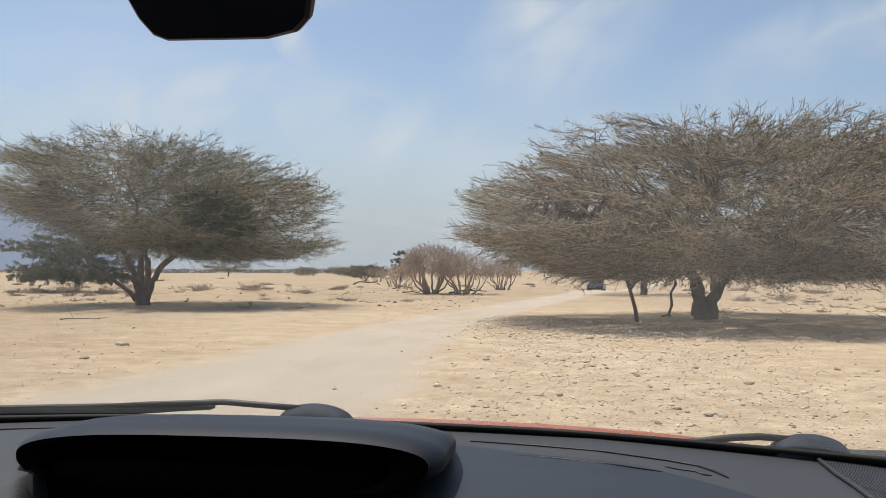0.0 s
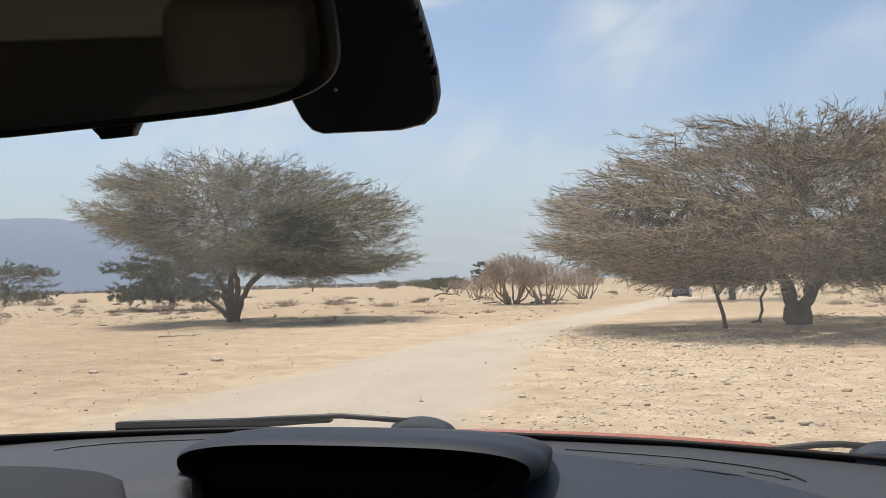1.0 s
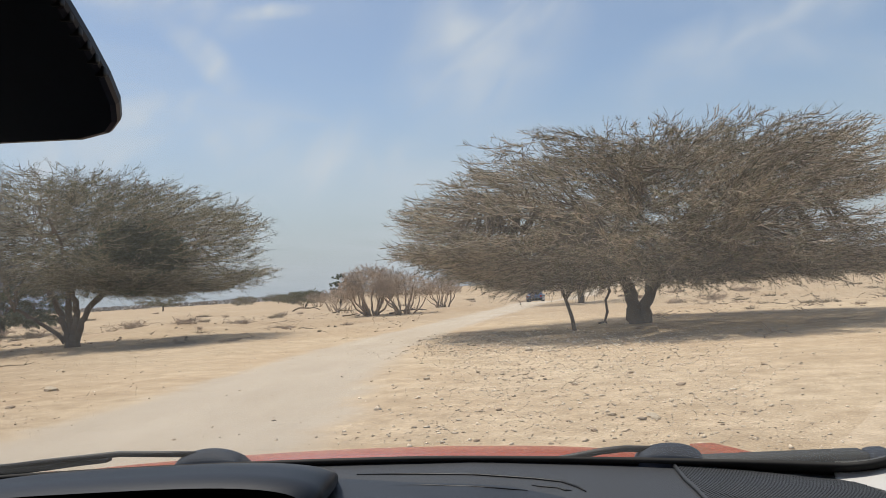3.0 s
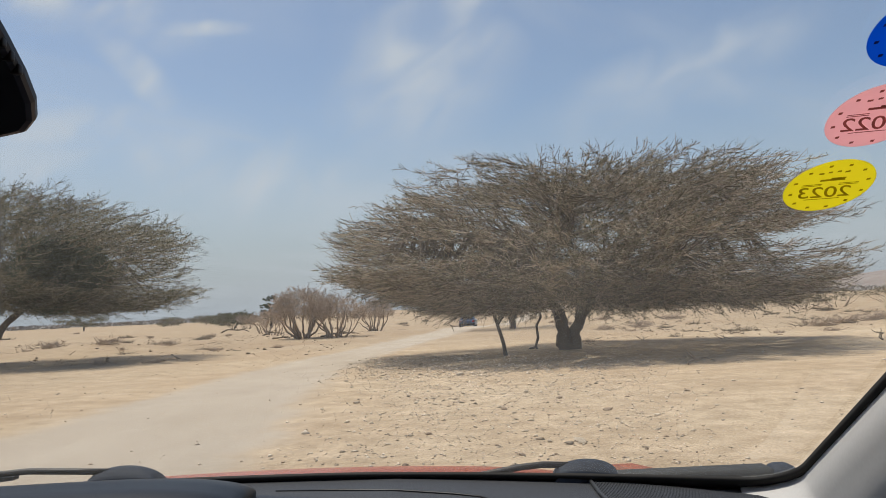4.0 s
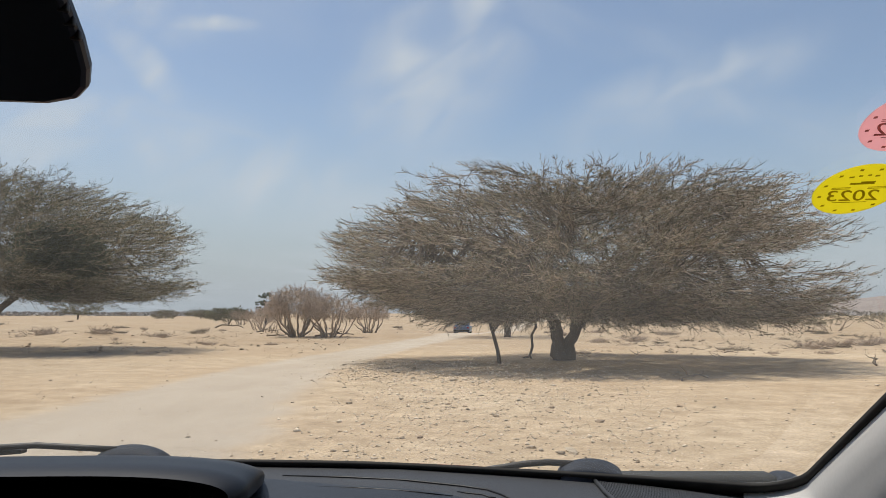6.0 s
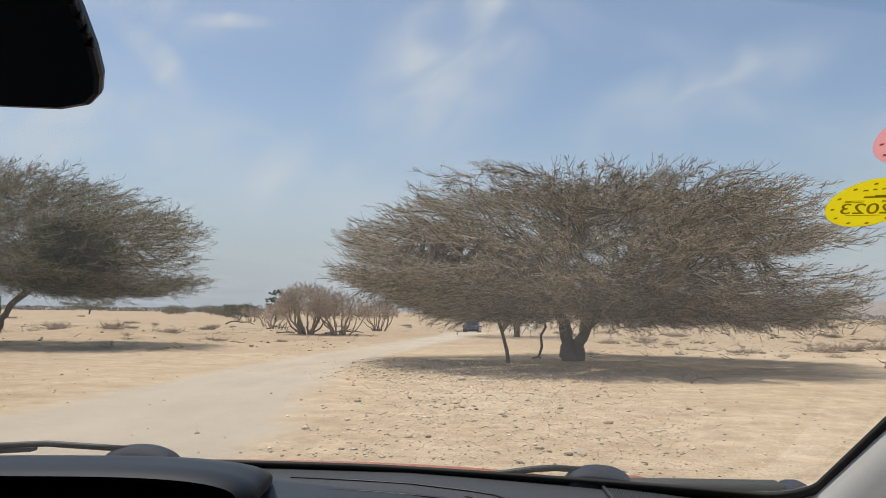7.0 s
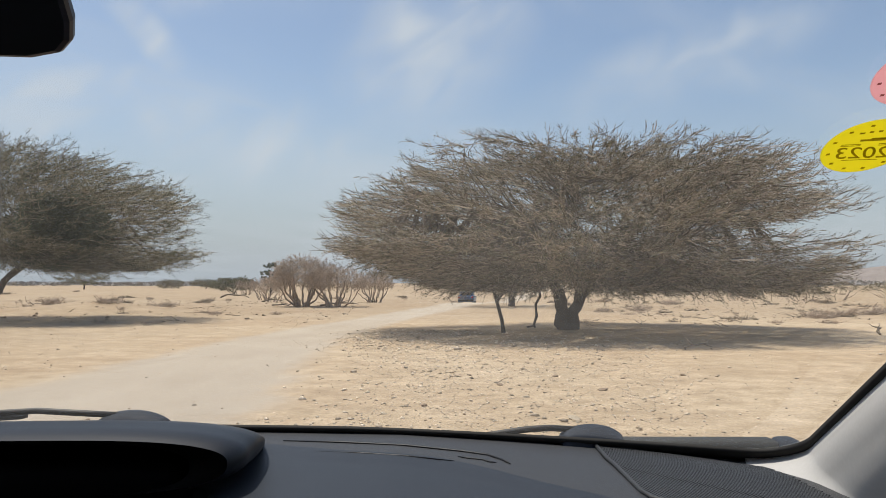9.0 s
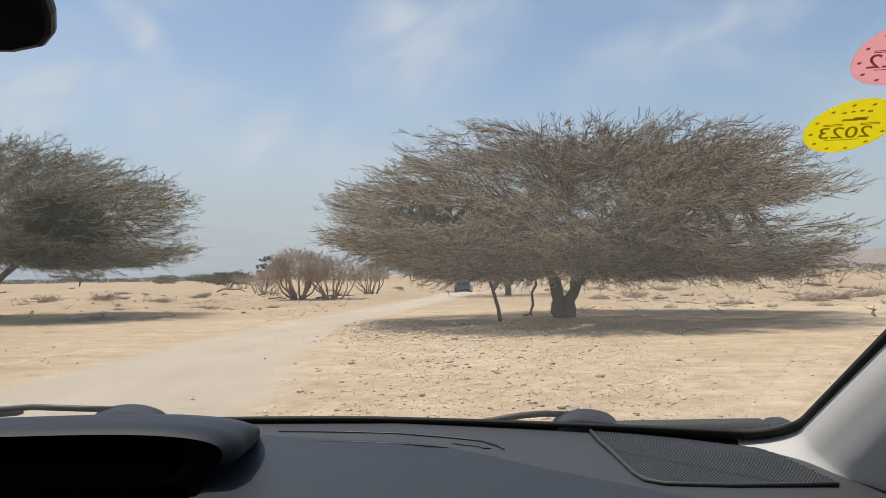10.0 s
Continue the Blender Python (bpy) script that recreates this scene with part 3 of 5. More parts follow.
def acacia(label, base, crown, stems, seed, sprays, per, leaves, mats, thick=0.0088, length=1.7, holes=(), stragglers=110, leaf_size=0.024, limbs=9, shell=0.5, droop=0.22, gap=0.25, core=None, tiers=(0.44, 0.44), group="", spurs=2, thin=0.72, skirt=None):
    """A flat-topped thorn tree: trunk of one or more stems, limbs, branches, sprays of twigs and small leaves."""
    r = np.random.RandomState(seed)
    gz = float(ground_z(base[0], base[1]))
    tree = thing("acacia_tree", label, "tree", group)
    # trunk: stems that grow out of one foot
    bm = bmesh.new()
    tips = []
    for st in stems:
        k = 14
        pts = np.array([[np.interp(t, np.linspace(0, 1, len(st)), [q[c] for q in st]) for c in range(4)] for t in np.linspace(0, 1, k)])
        P = pts[:, :3] + np.array([base[0], base[1], gz])
        P[1:-1] += r.normal(0, 0.025, (k - 2, 3))
        P[0, 2] -= 0.12
        V, Q = tube_arrays(P[None], pts[None, :, 3], 12)
        V += np.array([noise.noise_vector(Vector(v) * 4.0) for v in V]) * 0.035
        vs = [bm.verts.new(v) for v in V]
        for q in Q:
            bm.faces.new([vs[j] for j in q])
        bm.faces.new(vs[:12]); bm.faces.new(vs[-12:])
        tips.append((P[-1], pts[-1, 3]))
    part("trunk", bm, M_BARK, tree)
    # limbs
    ends = []
    for i in range(limbs):
        th = 2 * np.pi * (i + r.uniform(-0.25, 0.25)) / limbs
        dx, dy, top, bot = crown.at(np.array(r.uniform(0.45, 0.72)), np.array(th))
        end = np.array([crown.c[0] + dx, crown.c[1] + dy, bot + (top - bot) * r.uniform(0.35, 0.75)])
        s = min(tips, key=lambda q: np.linalg.norm(q[0][:2] - end[:2]) + r.uniform(0, 0.6))
        P = bent_path(s[0] - np.array([0, 0, 0.15]), end, 14, r, sag=0.3, wob=0.09)
        rad = np.linspace(s[1] * 0.72, 0.03, 14)
        capped_tube("limb", P, rad, M_BRANCH, tree, 8)
        ends.append(P)
    skeleton = np.concatenate([e[3:] for e in ends])
    p, d, u, f = crown_sprays(crown, sprays, r, holes, shell, gap, tiers, thin)
    if skirt:
        # level sprays along the underside, over a sector of the crown
        count, a0, a1 = skirt
        us, ths = r.uniform(0.45, 0.97, count), np.radians(r.uniform(a0, a1, count))
        dx, dy, top, bot = crown.at(us, ths)
        low = np.stack([crown.c[0] + dx, crown.c[1] + dy, bot + r.uniform(-0.05, 0.4, count)], -1)
        flat = unit(np.stack([dx, dy, r.normal(-0.02, 0.10, count) * np.hypot(dx, dy)], -1) + r.normal(0, 0.2, (count, 3)) * [1, 1, 0])
        p, d, u, f = np.concatenate([p, low]), np.concatenate([d, flat]), np.concatenate([u, us]), np.concatenate([f, np.full(count, 0.5)])
    # branches from the limbs to every few sprays
    bp, br = [], []
    for j in range(0, len(p), 3):
        near = skeleton[np.argmin(np.linalg.norm(skeleton - (p[j] - d[j] * 0.9), axis=1))]
        if np.linalg.norm(near - p[j]) < 2.6:
            bp.append(crooked(near, p[j] - d[j] * 0.4, 7, r)); br.append(np.linspace(0.022, 0.008, 7))
    tagged(tubes("branches", bp, br, M_BRANCH, tree, 4), kind="stuff")
    sp, sr, P, R, S, SR = spray_twigs(p, d, u, f, per, r, length, thick, droop, spurs)
    tagged(tubes("spines", sp, sr, mats[0], tree, 3), kind="stuff")
    # a few long shoots that stand out of the top
    if stragglers:
        us, ths = np.sqrt(r.uniform(0.0, 0.42, stragglers)), r.uniform(0, 2 * np.pi, stragglers)
        dx, dy, top, bot = crown.at(us, ths)
        b0 = np.stack([crown.c[0] + dx, crown.c[1] + dy, top - 0.55], -1)
        dr = unit(np.stack([dx, dy, np.zeros_like(dx)], -1) * 0.12 + r.normal(0, 0.6, (stragglers, 3)) + [0, 0, 0.7])
        ln = r.uniform(0.45, 1.0, stragglers)
        way = [b0]
        for k in range(6):
            dr = unit(dr + r.normal(0, 0.38, (stragglers, 3)) + [0, 0, 0.04])
            way.append(way[-1] + dr * (ln / 6)[:, None])
        way = np.stack(way, 1)
        tagged(tubes("shoots", way, np.ones((stragglers, 1)) * np.array([[0.013, 0.012, 0.010, 0.009, 0.008, 0.006, 0.005]]), M_BRANCH, tree, 3), kind="stuff")
        k = np.repeat(np.arange(stragglers), 7)
        c0 = way[k, r.randint(2, 7, len(k))]
        sd = unit(r.normal(0, 1, (len(k), 3)) + [0, 0, 0.35])
        sl = r.uniform(0.12, 0.5, (len(k), 1))
        c1 = c0 + sd * sl * 0.5 + r.normal(0, 0.03, c0.shape)
        c2 = c1 + unit(sd + r.normal(0, 0.5, c0.shape)) * sl * 0.5
        tagged(tubes("side_shoots", np.stack([c0, c1, c2], 1), np.ones((len(k), 1)) * np.array([[0.008, 0.006, 0.004]]), M_BRANCH, tree, 3), kind="stuff")
    half = r.uniform(0, 1, len(P)) < 0.6
    tagged(tubes("twigs", P[half], R[half], mats[0], tree, 3), kind="stuff")
    tagged(tubes("twigs", P[~half], R[~half], mats[1], tree, 3), kind="stuff")
    if spurs:
        tagged(tubes("spurs", S, SR, mats[1], tree, 3), kind="stuff")
    if leaves:
        pick = r.randint(0, len(P), leaves)
        t = r.uniform(0.2, 1.0, (leaves, 1))
        V, Q = leaf_quads(P[pick, 1] * (1 - t) + P[pick, 3] * t, r, leaf_size)
        tagged(link_mesh("leaves", raw_mesh("leaves", V, Q), mats[2], tree, smooth=False), kind="stuff")
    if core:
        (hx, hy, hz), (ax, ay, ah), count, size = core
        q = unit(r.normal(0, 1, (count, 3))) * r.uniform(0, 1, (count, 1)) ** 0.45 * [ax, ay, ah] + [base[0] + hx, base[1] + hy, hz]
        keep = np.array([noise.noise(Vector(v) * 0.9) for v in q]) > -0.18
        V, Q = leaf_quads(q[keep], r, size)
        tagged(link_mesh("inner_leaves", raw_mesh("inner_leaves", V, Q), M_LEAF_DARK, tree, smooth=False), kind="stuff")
    return tree


# the broad tree beside the track
acacia("broad umbrella acacia, grey-brown and nearly leafless, beside a dirt track", (3.85, 22.73),
       Crown((4.2, 21.7), (7.2, 7.3), (5.6, 5.6), ([5.2, 5.32, 5.4, 5.15, 4.1, 3.0], [5.08, 5.08, 5.18, 5.18, 4.95, 3.95]),
             ([1.25, 1.2, 1.15, 1.25, 1.8, 2.5], [1.25, 1.15, 1.1, 1.1, 1.15, 1.8]), 0.9),
       [[(-0.10, 0, 0, 0.26), (-0.14, 0, 0.45, 0.20), (-0.23, 0, 1.0, 0.17), (-0.6, 0.1, 1.9, 0.14)],
        [(0.10, 0.03, 0, 0.24), (0.17, 0, 0.45, 0.17), (0.42, 0, 0.95, 0.14), (1.1, -0.1, 1.8, 0.11)],
        [(-0.1, 0.15, 0, 0.16), (-0.18, 0.4, 0.6, 0.09), (-0.4, 0.9, 1.7, 0.08)]],
       11, 3100, 17, 62000, (M_TWIG, M_TWIG_OLIVE, M_LEAF), thick=0.0101, length=1.4, holes=((4.4, -1.0, 2.5, 0.8, 0.24),), stragglers=60, limbs=11, shell=0.40, tiers=(0.34, 0.16), gap=0.55, thin=0.66, spurs=1, skirt=(260, 150, 290))

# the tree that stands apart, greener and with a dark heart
acacia("umbrella acacia with olive foliage and several fanned stems", (-16.5, 28.3),
       Crown((-16.5, 28.1), (6.1, 7.7), (5.0, 5.0), ([6.6, 6.7, 6.6, 6.35, 5.9, 4.8], [6.6, 6.6, 6.3, 5.75, 5.1, 4.2]),
             ([1.9, 2.0, 2.6, 3.4, 4.1, 4.6], [1.9, 1.8, 1.75, 1.75, 1.8, 2.2])),
       [[(-0.10, 0, 0, 0.22), (-0.19, 0, 0.6, 0.125), (-0.42, 0, 1.3, 0.115), (-0.95, 0.1, 2.2, 0.10)],
        [(0, 0.05, 0, 0.24), (-0.05, 0.05, 0.6, 0.14), (-0.15, 0.1, 1.4, 0.12), (-0.3, 0.4, 2.3, 0.1)],
        [(0.06, 0, 0, 0.24), (0.13, -0.05, 0.6, 0.11), (0.3, -0.1, 1.4, 0.12), (0.4, -0.6, 2.3, 0.1)],
        [(0.14, 0, 0, 0.22), (0.28, 0, 0.6, 0.125), (0.64, 0, 1.35, 0.115), (1.35, 0.1, 2.1, 0.10)],
        [(-0.3, 0, 0.3, 0.09), (-0.9, 0.0, 0.75, 0.08), (-1.6, -0.1, 1.25, 0.06), (-2.2, -0.1, 1.6, 0.05)]],
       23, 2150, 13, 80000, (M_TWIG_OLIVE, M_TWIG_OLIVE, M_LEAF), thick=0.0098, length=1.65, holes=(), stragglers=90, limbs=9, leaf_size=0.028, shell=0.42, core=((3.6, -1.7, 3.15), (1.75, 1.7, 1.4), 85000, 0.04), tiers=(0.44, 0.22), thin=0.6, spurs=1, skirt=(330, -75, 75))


def small_tree(label, x, y, half, height, seed, mats, under=0.3, sprays=150, per=13, leaves=9000, thick=0.014, leaf_size=0.06, lean=0.0):
    b = height * under
    return acacia(label, (x, y), Crown((x + lean, y), (half, half * 0.95), (half * 0.8, half * 0.8),
                  ([height * 0.95] * 3 + [height * 0.85, height * 0.7], [height * 0.95] * 3 + [height * 0.82, height * 0.66]),
                  ([b, b, b * 1.1, b * 1.3, b * 2], [b, b, b, b * 1.2, b * 1.9])),
                  [[(0, 0, 0, 0.036 * height), (0.05, 0, 0.2 * height, 0.026 * height), (-0.1, 0, 0.5 * height, 0.02 * height)],
                   [(0.05, 0, 0, 0.04 * height), (0.25, 0.05, 0.25 * height, 0.025 * height), (0.5, 0, 0.5 * height, 0.018 * height)]],
                  seed, sprays, per, leaves, mats, thick=thick, length=half * 0.4, stragglers=0, leaf_size=leaf_size, limbs=5, group="trees on the plain", spurs=0)


GREEN = (M_TWIG_OLIVE, M_LEAF_DARK, M_LEAF_DARK)
small_tree("dense dark green thorn tree behind a larger acacia", -31.6, 45.8, 4.4, 3.7, 31, GREEN, under=0.20, sprays=220, per=12, leaves=75000, leaf_size=0.05)
small_tree("small round dark thorn tree on the far plain", -77, 165, 5.2, 3.7, 32, (M_TWIG_OLIVE, M_TWIG, M_LEAF), under=0.3, leaves=14000, leaf_size=0.06)
small_tree("olive thorn tree with spreading crown at the plain's edge", -73.5, 74, 6.3, 5.0, 33, (M_TWIG_OLIVE, M_TWIG_OLIVE, M_LEAF_DARK), under=0.12, sprays=220, leaves=45000)
small_tree("dark thorn tree on the far plain", -52, 168, 3.4, 2.2, 34, (M_TWIG, M_TWIG_OLIVE, M_LEAF), under=0.3, leaves=9000, leaf_size=0.06)
small_tree("low grey thorn bush on the far plain", -62, 175, 3.2, 2.2, 35, (M_DRY, M_TWIG, M_LEAF), under=0.15)
small_tree("thorn tree with a bent trunk behind dry bushes", -27.2, 100, 3.0, 2.1, 36, (M_TWIG, M_TWIG_OLIVE, M_LEAF), under=0.25, per=12, leaves=10000, leaf_size=0.08)
small_tree("narrow dark tree behind dry bushes", -23.4, 104, 1.2, 4.2, 37, GREEN, under=0.2, sprays=90, leaves=20000, leaf_size=0.055)
small_tree("brown thorn tree beyond the track", 3.9, 44.5, 4.2, 4.4, 38, (M_TWIG, M_TWIG_OLIVE, M_LEAF), under=0.36, sprays=200)
small_tree("brown thorn tree beyond the track", 10.4, 62, 4.2, 4.2, 39, (M_TWIG, M_TWIG_OLIVE, M_LEAF), under=0.36)


# ---- dry bushes ----
def dry_bush(label, x, y, half, height, seed, stems=16, sprays=260, per=30, mat=None, thick=0.010, group="dry bushes"):
    """A vase of bare stems that split into a dome of fine brown twigs."""
    mat = mat or M_DRY
    r = np.random.RandomState(seed)
    gz = float(ground_z(x, y))
    bush = thing("dry_bush", label, "bush", group)
    tips = []
    for i in range(stems):
        th = 2 * np.pi * (i + r.uniform(-0.4, 0.4)) / stems
        reach = half * r.uniform(0.35, 0.85)
        foot = np.array([x + half * 0.16 * np.cos(th) * r.uniform(0.4, 1.6), y + half * 0.14 * np.sin(th), gz - 0.05])
        tip = np.array([x + reach * np.cos(th), y + reach * np.sin(th) * 0.85, gz + height * r.uniform(0.45, 0.8)])
        P = bent_path(foot, tip, 10, r, sag=-0.30 * height, wob=0.13)
        capped_tube("stem", P, np.linspace(0.075, 0.018, 10) * height / 3.3, M_DRY, bush, 6)
        tips.append(P[4:])
    tips = np.concatenate(tips)
    q = unit(r.normal(0, 1, (sprays, 3))) * r.uniform(0.15, 1, (sprays, 1)) ** 0.5
    q[:, 2] = 0.37 + 0.55 * np.abs(q[:, 2]) ** 0.8
    q[:, :2] *= 0.62 + 0.4 * (q[:, 2:] > 0.5)
    c = np.array([x, y, gz]) + q * [half, half, height]
    d = unit(np.stack([(c[:, 0] - x) * 0.9, (c[:, 1] - y) * 0.9, (c[:, 2] - gz) * 0.5], -1) / half + r.normal(0, 0.6, (sprays, 3)))
    rad = np.sqrt(((c[:, 0] - x) / half) ** 2 + ((c[:, 1] - y) / half) ** 2 + ((c[:, 2] - gz) / height) ** 2)
    far = np.maximum(rad, 0.86)[:, None]
    c = np.array([x, y, gz]) + (c - [x, y, gz]) / far * 0.86
    sp, sr, P, R = spray_twigs(c, d, np.full(sprays, 0.3), np.full(sprays, 0.8), max(8, per // 2), r, height * 0.27, thick, 0.0, 0, 0.05)[:4]
    tagged(tubes("spines", sp, sr, mat, bush, 3), kind="stuff")
    tagged(tubes("twigs", P, R, mat, bush, 3), kind="stuff")
    return bush


dry_bush("large rounded leafless brown bush beside the track", -8.0, 44.8, 2.55, 3.3, 51, stems=18, sprays=560, per=32, thick=0.010)
dry_bush("leafless brown bush with bare lower stems", -6.1, 44.3, 2.4, 2.75, 52, stems=14, sprays=420, per=32, thick=0.010)
dry_bush("smaller leafless bush at the bend of the track", -4.9, 55.5, 1.9, 2.6, 53, stems=12, sprays=300, per=30, thick=0.012)
dry_bush("low tangled dry bush behind larger bushes", -13.6, 62, 2.3, 2.3, 54, stems=10, sprays=160, per=26, thick=0.013)
dry_bush("low grey tangled bush on the plain", -25.0, 98, 1.9, 2.3, 56, stems=8, sprays=110, per=22, mat=M_TWIG, thick=0.016)
dry_bush("low tangled dry bush behind larger bushes", -18.5, 80, 2.6, 2.6, 55, stems=9, sprays=140, per=26, thick=0.015)


def scrub(label, x, y, half, height, seed, mat, n=42, group="low desert scrub"):
    """A low tangle of bare crooked twigs."""
    r = np.random.RandomState(seed)
    gz = float(ground_z(x, y))
    th = r.uniform(0, 2 * np.pi, n)
    foot = np.stack([x + half * 0.3 * r.normal(0, 1, n), y + half * 0.3 * r.normal(0, 1, n), np.full(n, gz - 0.02)], -1)
    d = unit(np.stack([np.cos(th), np.sin(th), r.uniform(0.25, 1.3, n)], -1))
    ln = half * r.uniform(0.5, 1.15, n)[:, None]
    k1 = foot + d * ln * 0.5 * [1, 1, height / half] + r.normal(0, 0.08 * half, (n, 3))
    k2 = foot + d * ln * [1, 1, height / half] + r.normal(0, 0.12 * half, (n, 3))
    k1[:, 2], k2[:, 2] = np.maximum(k1[:, 2], gz + 0.02), np.maximum(k2[:, 2], gz + 0.03)
    i = np.repeat(np.arange(n), 5)
    s = k1[i] + (k2 - k1)[i] * r.uniform(-0.5, 1, (len(i), 1))
    e = s + unit(r.normal(0, 1, (len(i), 3)) + d[i] * 0.8) * (half * r.uniform(0.12, 0.35, (len(i), 1)))
    e[:, 2] = np.maximum(e[:, 2], gz + 0.01)
    P = np.concatenate([np.stack([foot, k1, k2], 1), np.stack([s, (s + e) / 2 + r.normal(0, 0.02 * half, s.shape), e], 1)])
    w = 0.018 * half + 0.005
    R = np.concatenate([np.ones((n, 1)) * np.array([[w, w * 0.75, w * 0.4]]), np.ones((len(i), 1)) * np.array([[w * 0.55, w * 0.45, w * 0.25]])])
    V, Q = tube_arrays(P, R, 3)
    ob = link_mesh("desert_scrub", raw_mesh("desert_scrub", V, Q), mat)
    return tagged(ob, label=label, category="shrub", group=group)


def dead_twig(x, y, length, turn, seed):
    """A forked bit of dead wood lying on the sand."""
    r = np.random.RandomState(seed)
    gz = float(ground_z(x, y))
    d = np.array([np.cos(turn), np.sin(turn), 0])
    s = np.array([-d[1], d[0], 0])
    P = []
    for a, b, l in ((-0.5, 0.5, 0.0), (-0.1, 0.35, 0.3), (0.1, 0.45, -0.28)):
        p0 = np.array([x, y, gz + 0.01]) + d * a * length
        p2 = np.array([x, y, gz + 0.03 + length * r.uniform(0.02, 0.28)]) + d * b * length + s * l * length
        P.append([p0, (p0 + p2) / 2 + r.normal(0, 0.06, 3) * length * [1, 1, 0.4], (p0 * 0.3 + p2 * 0.7) + r.normal(0, 0.04, 3) * length * [1, 1, 0.4], p2])
    w = 0.006 + 0.010 * length
    V, Q = tube_arrays(P, [[w, w * 0.8, w * 0.6, w * 0.3]] * 3, 5)
    ob = link_mesh("dead_twig", raw_mesh("dead_twig", V, Q), M_DEADWOOD)
    return tagged(ob, label="small forked dead twig lying on sand", category="twig", group="dead wood on the sand")


rt = np.random.RandomState(61)
for i in range(90):
    ty = rt.uniform(24, 52)
    tx = rt.uniform(6, 24) * ty / 32 if i % 5 < 3 else rt.uniform(-36, -9) * ty / 40
    dead_twig(tx, ty, 0.2 + 0.55 * rt.uniform() ** 2, rt.uniform(0, 2 * math.pi), 900 + i)

rs = np.random.RandomState(77)
SCRUB_SPOTS = [(-31.0, 44.0, 1.6, 0.75), (-26.5, 41.5, 1.3, 0.6), (-48, 56, 1.0, 0.8), (-60, 66, 1.7, 1.0), (-66, 78, 1.4, 1.1), (-34, 45.5, 0.9, 0.45),
               (-18.5, 37.0, 1.3, 0.55), (-15.6, 36.6, 1.2, 0.5), (-13.2, 37.5, 0.9, 0.4), (-21.5, 36.0, 1.2, 0.65), (16.4, 31.6, 1.0, 0.65), (14.6, 30.2, 1.1, 0.45),
               (18.3, 33.5, 0.9, 0.4), (9.6, 38.0, 1.2, 0.5), (7.6, 36.5, 0.8, 0.4), (20.5, 36.0, 1.3, 0.5), (-7.0, 33.5, 0.5, 0.16), (-9.8, 34.0, 0.6, 0.2)]
for i, (sx, sy, sh, sz) in enumerate(SCRUB_SPOTS):
    scrub("low leafless desert scrub on sand", sx, sy, sh * 0.62, sz * 0.7, 200 + i, M_DRY)
for k in range(70):
    sy = rs.uniform(26, 47)
    sx = rs.uniform(5, 23) * sy / 32 if k % 5 < 3 else rs.uniform(-34, -10) * sy / 40
    scrub("low broken scrub and twigs on sand", sx, sy, rs.uniform(0.15, 0.5), rs.uniform(0.08, 0.22), 500 + k, M_DRY if k % 2 else M_DEADWOOD, 16)
i = 0
while i < 46:
    sy = rs.uniform(34, 120)
    sx = rs.uniform(-0.85, 0.62) * sy
    if abs(sx - np.interp(sy, ROAD_Y, ROAD_X)) < 4 or (abs(sx + 8) < 4 and abs(sy - 48) < 4):
        continue
    scrub("low leafless desert scrub on sand", sx, sy, rs.uniform(0.25, 0.8) * (0.6 + sy / 140), rs.uniform(0.12, 0.4), 300 + i, M_DRY if i % 3 else M_DEADWOOD)
    i += 1
for i, (sx, sy, sh, sz) in enumerate(((30, 66, 3.0, 1.6), (35, 70, 3.6, 1.9), (42, 74, 3.0, 1.7), (46, 80, 3.8, 2.0), (27, 72, 2.5, 1.3))):
    dry_bush("low grey-green bush on the far side of the plain", sx, sy, sh, sz, 90 + i, stems=8, sprays=130, per=24, mat=M_TWIG_OLIVE, thick=0.016)


for i, (sx, sy, sh, sz) in enumerate(((-30.1, 35.3, 0.5, 0.55), (-45.7, 49.6, 0.9, 1.0), (-28.3, 28.5, 0.55, 0.6), (-40, 45, 0.5, 0.45), (-52, 52, 0.8, 0.7), (-66, 67, 1.6, 1.3), (-60, 58, 1.1, 0.9), (-25.4, 36.4, 0.9, 0.8))):
    dry_bush("low dark olive shrub on the plain", sx, sy, sh, sz, 120 + i, stems=8, sprays=60, per=16, mat=M_TWIG_OLIVE if i < 7 else M_DRY, thick=0.012)


def fallen_branch(label, x, y, length, turn, seed, thick=0.03, lift=0.1):
    """A crooked dead branch on the ground with a few side twigs."""
    r = np.random.RandomState(seed)
    gz = float(ground_z(x, y))
    k = 8
    t = np.linspace(-0.5, 0.5, k)
    P = np.stack([x + np.cos(turn) * t * length, y + np.sin(turn) * t * length, gz + thick * 0.6 + lift * (0.25 - t ** 2) * 4 * length * 0.5], -1)
    P[:, :2] += r.normal(0, 0.06 * length, (k, 2))
    P[1:, 2] += np.abs(r.normal(0, 0.04 * length, k - 1)) * lift * 5
    ob = thing("fallen_branch", label, "branch", "dead branches on the ground")
    capped_tube("stick", P, np.linspace(thick, thick * 0.4, k), M_DEADWOOD, ob, 6)
    for j in range(4):
        s = P[r.randint(1, k - 1)]
        e = s + np.array([r.normal(0, 0.2), r.normal(0, 0.2), abs(r.normal(0.12, 0.1))]) * length
        capped_tube("side_twig", [s, (s + e) / 2 + r.normal(0, 0.02, 3), e], [thick * 0.45, thick * 0.35, thick * 0.15], M_DEADWOOD, ob, 5)
    return ob


